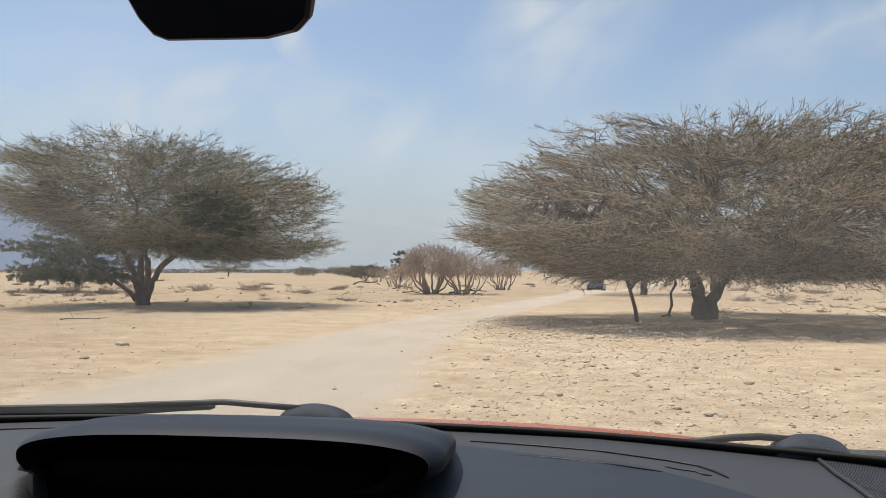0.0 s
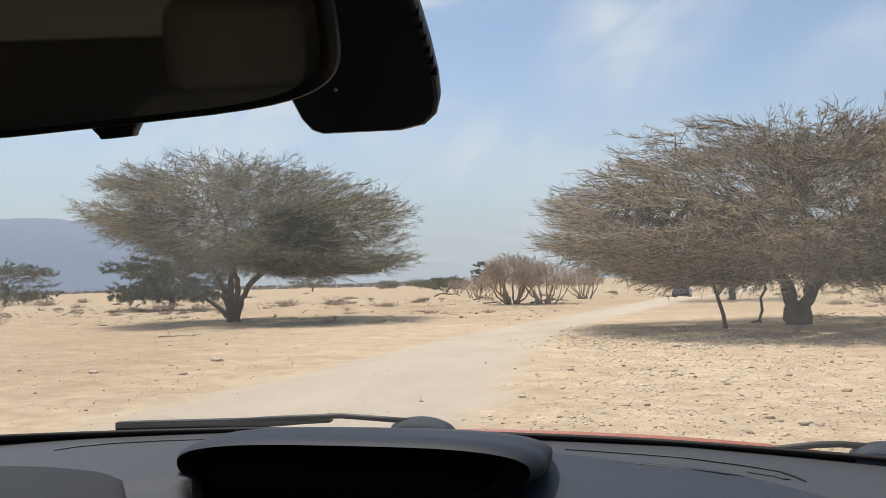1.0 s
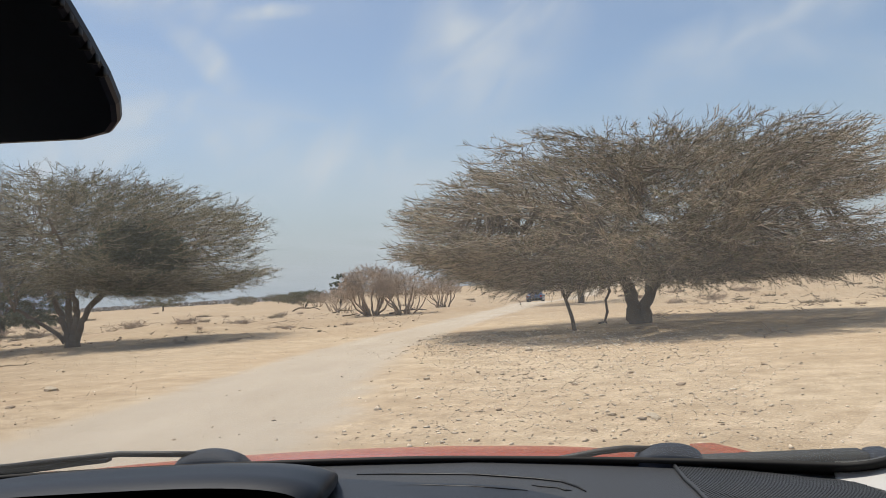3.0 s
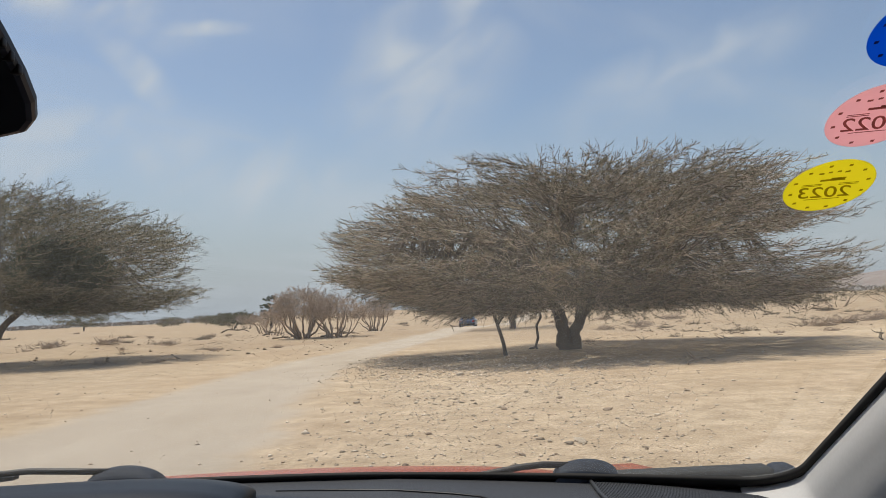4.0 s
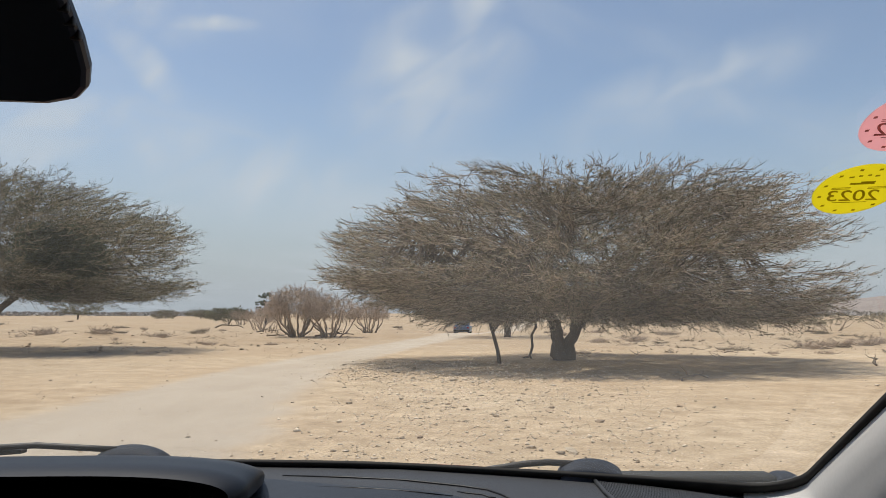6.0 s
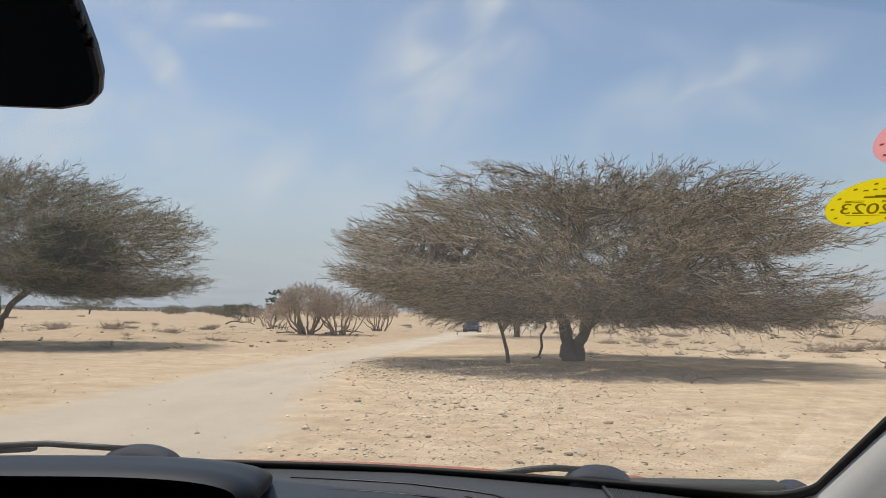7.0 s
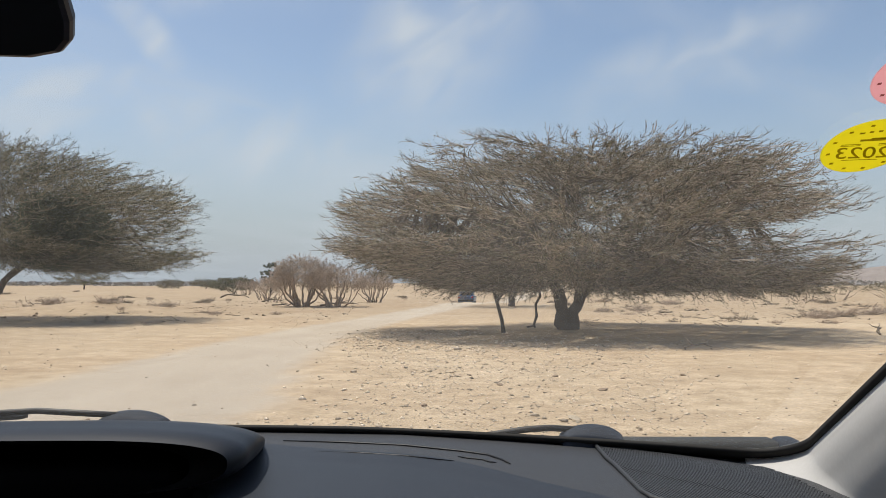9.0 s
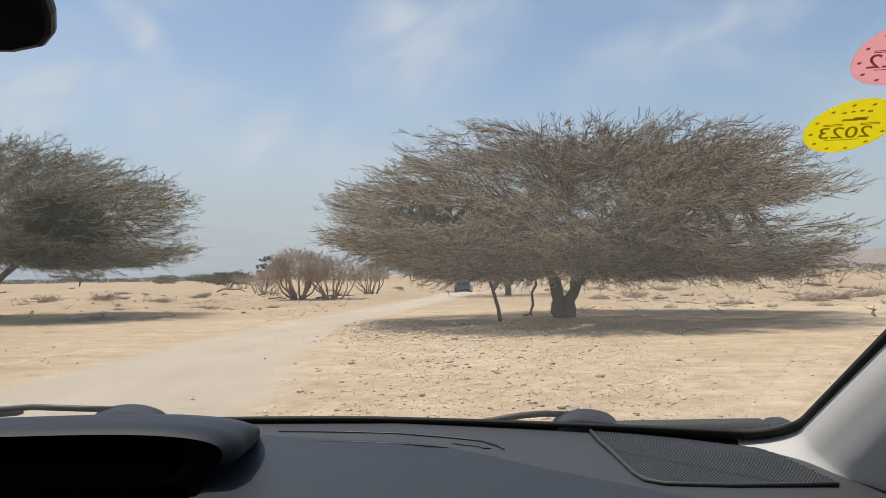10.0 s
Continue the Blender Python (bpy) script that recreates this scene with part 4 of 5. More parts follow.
fallen_branch("forked dead branch lying on sand at the shade's edge", 5.4, 15.9, 0.75, 0.5, 1, 0.022, 0.22)
fallen_branch("dry stick standing out of the sand", 11.7, 20.6, 0.5, 1.2, 2, 0.03, 0.5)
fallen_branch("thin dead branch on sand", -13.4, 19.8, 1.2, 0.1, 3, 0.02, 0.03)
fallen_branch("thick crooked dead branch lying on the plain", -22.6, 84, 3.2, 0.15, 4, 0.10, 0.16)
fallen_branch("thick crooked dead branch lying on the plain", -12.2, 56, 1.9, -0.2, 5, 0.06, 0.12)
fallen_branch("dead branch at a bush's foot", -6.0, 45.6, 2.2, 0.3, 6, 0.06, 0.1)
fallen_branch("dead branch at a bush's foot", -9.4, 45.2, 1.4, -0.4, 7, 0.06, 0.06)
fallen_branch("dead branches on the sand under an acacia", -21.5, 26.5, 1.2, 2.7, 8, 0.015, 0.02)
fallen_branch("thin dead branch on sand", 9.2, 14.5, 0.7, 0.3, 9, 0.015, 0.04)

# thin leaning stem and a broken hanging branch under the broad tree
prop = thing("thin_tree_stem", "thin bare leaning stem of a young thorn tree", "tree")
capped_tube("stem", [(1.90, 21.2, -0.1), (1.84, 21.2, 0.35), (1.72, 21.2, 0.8), (1.62, 21.25, 1.15), (1.3, 21.4, 1.7)], [0.058, 0.05, 0.046, 0.042, 0.03], M_BARK, prop, 8)
capped_tube("side_stem", [(1.7, 21.2, 0.85), (1.98, 21.3, 1.25), (2.3, 21.5, 1.8)], [0.05, 0.04, 0.03], M_BARK, prop, 6)
hang = thing("hanging_branch", "broken crooked branch hanging to the ground", "branch")
capped_tube("stick", [(2.75, 23.6, 0.02), (2.95, 23.6, 0.06), (3.05, 23.6, 0.35), (3.02, 23.6, 0.7), (3.16, 23.6, 0.95), (3.1, 23.6, 1.5)], [0.03, 0.04, 0.045, 0.04, 0.045, 0.04], M_BARK, hang, 6)
capped_tube("side_twig", [(2.97, 23.6, 0.1), (3.0, 23.5, 0.0)], [0.035, 0.03], M_BARK, hang, 6)


def far_hazed_scrub():
    """Rows of low bushes at the edge of the plain."""
    r = np.random.RandomState(5)
    V, Q, o = [], [], 0
    for az0, az1, d0, d1, h, n in ((-30, -14, 420, 600, 1.5, 240), (-62, -30, 380, 700, 1.5, 200), (14, 60, 300, 800, 2.2, 260)):
        for _ in range(n):
            a, d = np.radians(r.uniform(az0, az1)), r.uniform(d0, d1)
            c = np.array([d * np.sin(a), d * np.cos(a)])
            z0 = float(ground_z(c[0], c[1]))
            w, hh = r.uniform(3, 9), h * r.uniform(0.4, 1.1)
            k = 46
            th, ph = r.uniform(0, 2 * np.pi, k), r.uniform(0, 1, k)
            p = np.stack([c[0] + w * np.cos(th) * np.sqrt(1 - ph ** 2) * r.uniform(0.5, 1, k), c[1] + w * np.sin(th) * np.sqrt(1 - ph ** 2) * r.uniform(0.5, 1, k), z0 + hh * ph], -1)
            v, q = leaf_quads(p, r, 1.1, 0.2)
            V.append(v); Q.append(q + o); o += len(v)
    ob = link_mesh("far_hazed_scrub", raw_mesh("far_hazed_scrub", np.concatenate(V), np.concatenate(Q)), M_HAZED_SCRUB, smooth=False)
    return tagged(ob, label="distant dark line of desert scrub along the horizon", category="bushes", kind="stuff")


far_hazed_scrub()


# ---- the car that the view is from ----
def screen_y(x, z):
    """The windscreen's sheet: raked back, bowed forward in the middle."""
    return 1.05 - 0.17 * x * x - 1.77 * (z - 1.14)


car = thing("car", "red crossover car with grey dashboard, parked on sand", "car")


def screen_outline(off=0.0, n=14):
    """Rounded outline of the clear glass, in x and z, widened by off."""
    pts = []
    zl = lambda x: 1.156 - 0.030 * max(0.0, (abs(x) - 0.30)) ** 1.0 - off * 1.1
    xr = lambda z: 0.845 - 0.10 * max(0.0, z - 1.15) + off * 0.5
    zt, rc = 1.585 + off * 0.5, 0.036
    for i in range(41):
        x = -0.795 + 1.59 * i / 40
        pts.append((x, zl(x)))
    z0 = zl(0.795)
    for i in range(1, n + 1):
        a = i / n * math.pi / 2
        pts.append((0.795 + (xr(z0 + rc * 0.75) - 0.795) * math.sin(a), z0 + rc * 0.75 * (1 - math.cos(a))))
    for i in range(1, 12):
        z = z0 + rc * 0.75 + (zt - z0 - rc * 0.75) * i / 11
        pts.append((xr(z), z))
    right = [p for p in pts[41:]]
    for i in range(1, 20):
        x = xr(zt) - 2 * xr(zt) * i / 20
        pts.append((x, zt + 0.02 * (1 - (x / 0.8) ** 2)))
    for x, z in reversed(right):
        pts.append((-x, z))
    return pts


def ring_bm(inner, outer, depth):
    """A band between two outlines of equal length, with a thickness."""
    bm = bmesh.new()
    a = [bm.verts.new(p) for p in inner]
    b = [bm.verts.new(p) for p in outer]
    k = len(a)
    for i in range(k):
        j = (i + 1) % k
        bm.faces.new((a[i], a[j], b[j], b[i]))
    got = bmesh.ops.extrude_face_region(bm, geom=list(bm.faces))
    bmesh.ops.translate(bm, verts=[g for g in got["geom"] if isinstance(g, bmesh.types.BMVert)], vec=depth)
    return bm


out0 = screen_outline(0.0)
out1 = screen_outline(0.012)
out1 = [(x, z - 0.020 * float(smooth01(abs(x), 0.56, 0.80)) * float(smooth01(-z, -1.165, -1.145))) for x, z in out1]
screen = part("windscreen", grid_bm(lambda u, v: (-0.86 + 1.72 * u, screen_y(-0.86 + 1.72 * u, 1.12 + 0.50 * v) + 0.004, 1.12 + 0.50 * v), 32, 12), M_GLASS, car, "clear raked windscreen")
screen.visible_shadow = False
part("windscreen_seal", ring_bm([(x, screen_y(x, z) - 0.004, z) for x, z in out0], [(x, screen_y(x, z) - 0.010, z) for x, z in out1], (0, -0.003, -0.005)), M_RUBBER, screen, "black seal round the glass")

HX, HW = -0.0365, 0.237          # middle and half width of the instrument hood
CREASE_X = [-0.86, -0.62, -0.31, 0.0, 0.18, 0.29, 0.40, 0.457, 0.515, 0.588, 0.72, 0.86]
CREASE_Y = [0.86, 0.83, 0.69, 0.965, 0.951, 0.911, 0.886, 0.843, 0.788, 0.731, 0.63, 0.55]


part("glass_foot", grid_bm(lambda u, v: (-0.84 + 1.68 * u, screen_y(-0.84 + 1.68 * u, 1.13) - 0.002 - 0.012 * v, 1.134 - 0.020 * float(smooth01(abs(-0.84 + 1.68 * u), 0.56, 0.80)) - 0.10 * v), 60, 3, (0, 0.004, 0)), M_RUBBER, screen, "black band below the glass")

# dashboard top: a shelf along the glass, a soft pad that falls away towards the seats
def dash_top(u, v):
    x = -0.86 + 1.72 * u
    yb = min(screen_y(x, 1.135), 1.05)
    y = 0.42 + (yb - 0.42) * v
    z = 1.146 - 0.045 * max(0.0, abs(x) - 0.35)
    # the pad: lower and tilted, past a crease that runs slantwise to the rear
    crease = np.interp(x, CREASE_X, CREASE_Y)
    # towards the corners the shelf dips along the glass
    z -= 0.004 * float(smooth01(abs(x), 0.56, 0.80) * smooth01(y - yb, -0.12, -0.02))
    # the recess in front of the instruments, narrower towards the seats
    half = 0.120 + 0.060 * float(smooth01(y, 0.62, 0.745))
    z -= 0.30 * float((1 - smooth01(abs(x - HX), half - 0.012, half + 0.022)) * (1 - smooth01(y, 0.748, 0.768)))
    z -= 0.006 * float(smooth01(crease - y, -0.02, 0.06)) + 0.10 * max(0.0, crease - y - 0.01) ** 1.35
    z -= 0.8 * max(0.0, 0.62 - y) ** 2
    return (x, y, z)


dash = part("dashboard", grid_bm(dash_top, 240, 90), M_DASH, car, "grained grey plastic dashboard")
part("fascia", grid_bm(lambda u, v: (-0.86 + 1.72 * u, 0.42 - 0.06 * math.sin(v * 2.2), dash_top(u, 0)[2] - 0.5 * v), 40, 10), M_DASH_PAD, dash, "dark lower dashboard")


def pad_fn(u, v):
    """The soft pad: from the crease towards the seats, its front edge rolled down."""
    x = 0.02 + 0.84 * u
    e = float(np.interp(x, CREASE_X, CREASE_Y))
    y = e + (0.425 - e) * v
    w = (y - 0.42) / (min(screen_y(x, 1.135), 1.05) - 0.42)
    return (x, y, dash_top((x + 0.86) / 1.72, w)[2] + 0.0025 * min(1.0, v * 14) ** 0.5 - 0.0008)


part("dash_pad", grid_bm(pad_fn, 90, 60), M_DASH_PAD, dash, "dark slate-blue soft pad")


def far_pad_fn(u, v):
    """A sheet like the pad's, darker, on the other side of the instruments."""
    x = -0.84 + 0.60 * u
    e = float(np.interp(x, [-0.84, -0.60, -0.48, -0.38, -0.31, -0.27, -0.24], [0.83, 0.80, 0.775, 0.745, 0.705, 0.66, 0.58]))
    y = e + (0.425 - e) * v
    w = (y - 0.42) / (min(screen_y(x, 1.135), 1.05) - 0.42)
    return (x, y, dash_top((x + 0.86) / 1.72, w)[2] + 0.0035 * min(1.0, v * 14) ** 0.5 - 0.0008)


# takes the grille's near-black, darker than the first pad
part("dash_pad", grid_bm(far_pad_fn, 60, 50), M_GRILLE, dash, "dark sheet on the dashboard beyond the instruments")


def groove(points, w=0.0028):
    """A dark joint line let into the dashboard's top."""
    P = []
    for x, y in points:
        u, v = (x + 0.86) / 1.72, (y - 0.42) / (min(screen_y(x, 1.135), 1.05) - 0.42)
        P.append((x, y, dash_top(u, v)[2] + 0.0006))
    return capped_tube("joint_line", P, [w * 0.25] + [w * 0.6] * (len(P) - 2) + [w * 0.25], M_BLACK, dash, 6)


groove([(0.20, 0.955), (0.28, 0.943), (0.36, 0.927), (0.43, 0.909), (0.462, 0.895), (0.478, 0.872), (0.486, 0.853)])
groove([(0.245, 0.905), (0.30, 0.894), (0.36, 0.880), (0.42, 0.862)], 0.0022)
groove([(0.425, 0.880), (0.435, 0.874), (0.455, 0.868), (0.462, 0.858), (0.470, 0.857)], 0.0016)
groove([(-0.57, 0.878), (-0.545, 0.905), (-0.50, 0.925), (-0.42, 0.938), (-0.34, 0.945)], 0.0024)

# loudspeaker grille in the dashboard's corner: a sunk plate and its ribs
GR = [(0.608, 0.978), (0.607, 0.903), (0.610, 0.858), (0.612, 0.800), (0.613, 0.755), (0.618, 0.728), (0.634, 0.716), (0.70, 0.716), (0.812, 0.728), (0.813, 0.760), (0.808, 0.830), (0.803, 0.905), (0.74, 0.937), (0.68, 0.960)]


def on_dash(x, y, up=0.0):
    u, v = (x + 0.86) / 1.72, (y - 0.42) / (min(screen_y(x, 1.135), 1.05) - 0.42)
    step = 0.0009 * float(smooth01(y - (0.852 - 0.89 * (x - 0.614)), -0.004, 0.004))
    return dash_top(u, min(max(v, 0), 1))[2] + up + (step if up else 0.0)


def inside(x, y, poly):
    hit = False
    for (x0, y0), (x1, y1) in zip(poly, poly[1:] + poly[:1]):
        if (y0 > y) != (y1 > y) and x < (x1 - x0) * (y - y0) / (y1 - y0) + x0:
            hit = not hit
    return hit


def grille_plate(u, v):
    """The plate behind the ribs: it follows the dashboard's top between the grille's two sides."""
    y = 0.7175 + 0.256 * v
    row = [0.58 + 0.0015 * k for k in range(190)]
    hit = [x for x in row if inside(x, y, GR)] or [0.61, 0.612]
    x = hit[0] + (hit[-1] - hit[0]) * u
    return (x, y, on_dash(x, y, 0.0008))


part("speaker_grille", grid_bm(grille_plate, 16, 60, (0, 0, -0.001)), M_GRILLE, dash, "black ribbed speaker grille", smooth=False)
bm = bmesh.new()
for i in range(100):
    s = -0.35 + i * 0.0042
    run = []
    for j in range(170):
        y = 0.63 + j * 0.002
        x = s + 0.95 - 0.35 * (y - 0.63) + 0.0
        if inside(x, y, GR):
            run.append((x, y))
    if len(run) > 2:
        a = [bm.verts.new((x, y, on_dash(x, y, 0.0022))) for x, y in run]
        b = [bm.verts.new((x + 0.0022, y, on_dash(x, y, 0.0022))) for x, y in run]
        c = [bm.verts.new((x + 0.0022, y, on_dash(x, y, 0.0008))) for x, y in run]
        d = [bm.verts.new((x, y, on_dash(x, y, 0.0008))) for x, y in run]
        for k in range(len(run) - 1):
            for p, q in ((a, b), (b, c), (d, a)):
                bm.faces.new((p[k], p[k + 1], q[k + 1], q[k]))
capped_tube("grille_rim", [(x, y, on_dash(x, y, 0.0018)) for x, y in GR[:9]], [0.0026] * 9, M_DASH, dash, 6, "raised grey rim of the grille")
tagged(part("grille_ribs", bm, M_DASH, dash, "fine grey ribs of the speaker grille", smooth=False), kind="stuff")


# hooded instrument pod in the middle of the dashboard
def hood_ring(s, y, sc=1.0, dz=0.0):
    """Outline of the pod's hood: an arch over the top, rounded noses, a short return below. s from 0 to 1."""
    a = math.pi * (1.5 - 2.0 * s)
    c, n = math.cos(a), math.sin(a)
    x = HX + sc * HW * math.copysign(abs(c) ** 0.62, c)
    z = 1.164 + sc * (0.031 if n > 0 else 0.040) * math.copysign(abs(n) ** 0.8, n) + 0.003 * (x - HX) / HW
    return (x, y, z + dz)


def hood_sheet(u, v):
    k = min(1.0, max(0.0, (v - 0.28) / 0.72))
    y = 0.742 + 0.235 * v
    x, _, z = hood_ring(u, y)
    edge = 0.09 * (1 - min(1.0, v / 0.15)) ** 2
    z = 1.160 + (z - 1.160) * (1 - edge * 2.2)
    z0 = 1.135
    return (HX + (x - HX) * (1 - 0.16 * k * k) * (1 - edge * 0.6), y, z0 + (z - z0) * (1 - 0.92 * k ** 1.7))


pod = part("instrument_hood", grid_bm(hood_sheet, 64, 48), M_HOODP, car, "dark rounded hood over the instruments")
lip_in = [hood_ring(i / 64, 0.744, 0.78, -0.004) for i in range(65)]
lip_in = [(HX + (x - HX) * (1.0 if x > HX else 1.12), y, z) for x, y, z in lip_in]
bm = bmesh.new()
for i in range(64):
    o = [hood_sheet(i / 64, 0.0), hood_sheet((i + 1) / 64, 0.0)]
    q = [bm.verts.new(p) for p in (o[0], o[1], lip_in[i + 1], lip_in[i])]
    bm.faces.new(q)
    q2 = [bm.verts.new(p) for p in (lip_in[i], lip_in[i + 1], (lip_in[i + 1][0], 0.86, lip_in[i + 1][2] - 0.01), (lip_in[i][0], 0.86, lip_in[i][2] - 0.01))]
    bm.faces.new(q2)
bmesh.ops.remove_doubles(bm, verts=list(bm.verts), dist=1e-5)
part("hood_lining", bm, M_SCREEN, pod, "black lining under the hood")
part("display", box_bm((0.42, 0.03, 0.30), (HX, 0.845, 1.03), 0.006), M_SCREEN, pod, "dark instrument display, switched off")
part("pod_body", box_bm((0.40, 0.12, 0.40), (-0.052, 0.812, 0.965), 0.03, 3), M_SCREEN, pod, "black body under the hood")

# pillars, trim and headliner
R_EDGE = [p for p in screen_outline(0.012) if p[0] > 0.79 and p[1] < 1.583]
R_EDGE = sorted(set(R_EDGE), key=lambda p: (p[1], p[0]))


def pillar(side):
    edge = [(0.832, 1.100)] + [p for p in R_EDGE if p[1] > 1.118]
    def fn(u, v):
        i = u * (len(edge) - 1)
        k = min(int(i), len(edge) - 2)
        x = edge[k][0] + (edge[k + 1][0] - edge[k][0]) * (i - k)
        z = edge[k][1] + (edge[k + 1][1] - edge[k][1]) * (i - k)
        y = screen_y(x, z) - 0.008
        ox = np.interp(v, [0, 0.08, 0.25, 0.55, 1.0], [0, -0.004, -0.014, -0.014, 0.03])
        oy = np.interp(v, [0, 0.08, 0.25, 0.55, 1.0], [0, -0.012, -0.055, -0.130, -0.24])
        low = 1 - smooth01(z, 1.13, 1.24)
        return (side * (x + ox), y + oy, z - float(low) * 0.05 * v - 0.03 * v * (1 - float(low)))
    return part("pillar_trim", grid_bm(fn, 46, 12, (side * 0.05, 0.03, 0)), M_TRIM, car, "light grey windscreen pillar trim")


def pillar_skin(side):
    """Painted outside of the windscreen pillar."""
    pts = [p for p in R_EDGE if p[1] > 1.24]
    return capped_tube("windscreen_pillar", [(side * (x + 0.062), screen_y(x, z) - 0.02, z) for x, z in pts[::3] + [pts[-1], (0.80, 1.60)]], [0.042] * (len(pts[::3]) + 2), M_PAINT, car, 10, "red windscreen pillar")


for side in (1, -1):
    pillar(side)
    pillar_skin(side)
    part("door_corner_trim", box_bm((0.03, 0.30, 0.20), (side * 0.905, 0.60, 1.03), 0.012), M_TRIM, car, "light grey trim at the dashboard's end")

part("headliner", grid_bm(lambda u, v: (-0.80 + 1.6 * u, 0.30 - 2.45 * v, 1.575 + 0.06 * math.sin(math.pi * min(max(v * 0.9 + 0.08, 0), 1)) - 0.05 * (2 * u - 1) ** 4), 16, 20), M_LINER, car, "pale fabric headliner")
part("roof", grid_bm(lambda u, v: (-0.84 + 1.68 * u, 0.33 - 2.55 * v, 1.605 + 0.07 * math.sin(math.pi * min(max(v * 0.9 + 0.08, 0), 1)) - 0.06 * (2 * u - 1) ** 4), 16, 20, (0, 0, 0.012)), M_PAINT, car, "red painted roof")

# bonnet, cowl and body sides
def bonnet_fn(u, v):
    x = -0.80 + 1.60 * u
    y0 = 1.10 - 0.16 * x * x
    y = y0 + (1.98 - 0.22 * x * x - y0) * v
    z = 1.0475 - 0.008 * (x / 0.8) ** 2 + 0.012 * math.sin(math.pi * min(v * 1.4, 1)) - 0.19 * max(0.0, v - 0.35) ** 2 - 0.04 * (abs(x) / 0.8) ** 8
    return (x, y, z)


part("bonnet", grid_bm(bonnet_fn, 40, 30, (0, 0, -0.015)), M_PAINT, car, "red painted bonnet")
part("cowl", grid_bm(lambda u, v: (-0.84 + 1.68 * u, screen_y(-0.84 + 1.68 * u, 1.135) + 0.012 + 0.07 * v, 1.120 - 0.02 * v - 0.02 * (2 * u - 1) ** 2), 40, 4, (0, 0, -0.02)), M_COWL, car, "grey plastic cowl below the windscreen")


def side_outline():
    pts = [(1.98, 0.95), (1.10, 1.08), (0.80, 1.06), (-2.15, 1.04), (-2.30, 0.80), (-2.28, 0.42)]
    for yc in (-1.45,):
        pts += [(yc - 0.36 * math.cos(a), 0.34 + 0.36 * math.sin(a)) for a in np.linspace(0.0, math.pi, 13)]
    pts += [(-0.95, 0.30), (0.80, 0.30)]
    pts += [(1.25 - 0.36 * math.cos(a), 0.34 + 0.36 * math.sin(a)) for a in np.linspace(0.0, math.pi, 13)]
    pts += [(1.98, 0.40), (2.06, 0.70)]
    return pts


for side in (1, -1):
    part("body_side", outline_bm([(side * 0.885, y, z) for y, z in side_outline()], (-side * 0.055, 0, 0)), M_PAINT, car, "red painted flank", smooth=False)
    for y0, y1 in ((0.62, -0.38), (-0.44, -1.35)):
        w = part("side_window", outline_bm([(side * 0.875, y0 if y0 < 0 else 0.60, 1.06), (side * 0.875, y1, 1.06), (side * 0.80, y1 - (0.0 if y0 > 0 else -0.1), 1.55), (side * 0.80, y0 - (0.44 if y0 > 0 else 0.0), 1.55)], (0.004, 0, 0)), M_SIDEGLASS if y0 > 0 else M_REARGLASS, car, "tinted side window", smooth=False)
        w.visible_shadow = False
    for yp in (-0.41, -1.42):
        capped_tube("pillar_post", [(side * 0.87, yp, 1.04), (side * 0.80, yp - 0.02, 1.60)], [0.045, 0.04], M_SEAT, car, 8)
    capped_tube("roof_rail", [(side * 0.85, 0.62, 1.21), (side * 0.815, 0.32, 1.56), (side * 0.80, -0.4, 1.61), (side * 0.80, -1.4, 1.61), (side * 0.80, -2.05, 1.56)], [0.03] * 5, M_PAINT, car, 8)
for side in (1, -1):
    part("quarter_panel", outline_bm([(side * 0.872, -1.38, 1.03), (side * 0.872, -2.20, 1.03), (side * 0.80, -2.10, 1.58), (side * 0.80, -1.42, 1.60)], (-side * 0.03, 0, 0)), M_PAINT, car, "red rear quarter panel", smooth=False)
    part("quarter_trim", outline_bm([(side * 0.838, -1.38, 1.03), (side * 0.838, -2.20, 1.03), (side * 0.766, -2.10, 1.58), (side * 0.766, -1.42, 1.60)], (side * 0.002, 0, 0)), M_SEAT, car, "dark inner quarter trim", smooth=False)
part("tailgate", grid_bm(lambda u, v: (-0.84 + 1.68 * u, -2.28 + 0.05 * v * v, 0.40 + 0.68 * v), 8, 6, (0, 0.03, 0)), M_PAINT, car, "red tailgate")
rw = part("rear_window", grid_bm(lambda u, v: ((-0.76 + 1.52 * u) * (1 - 0.06 * v), -2.24 + 0.14 * v, 1.08 + 0.48 * v), 8, 4), M_REARGLASS, car, "tinted rear window")
rw.visible_shadow = False
part("front_bumper", box_bm((1.72, 0.24, 0.42), (0, 2.03, 0.55), 0.07, 3), M_PAINT, car)
part("rear_bumper", box_bm((1.70, 0.2, 0.36), (0, -2.33, 0.52), 0.06, 3), M_PAINT, car)
part("radiator_grille", box_bm((1.2, 0.05, 0.16), (0, 2.06, 0.84), 0.02), M_BLACK, car)
for side in (1, -1):
    part("headlamp", box_bm((0.34, 0.14, 0.14), (side * 0.68, 2.0, 0.84), 0.04, 3), M_LAMP_CLEAR, car)
    part("tail_lamp", box_bm((0.16, 0.10, 0.34), (side * 0.78, -2.27, 0.92), 0.03, 3), M_LAMP_RED, car)
part("floor_pan", box_bm((1.66, 3.9, 0.06), (0, -0.2, 0.32), 0.01), M_BLACK, car)
part("bulkhead", box_bm((1.64, 0.04, 0.72), (0, 0.98, 0.70), 0.01), M_BLACK, car)


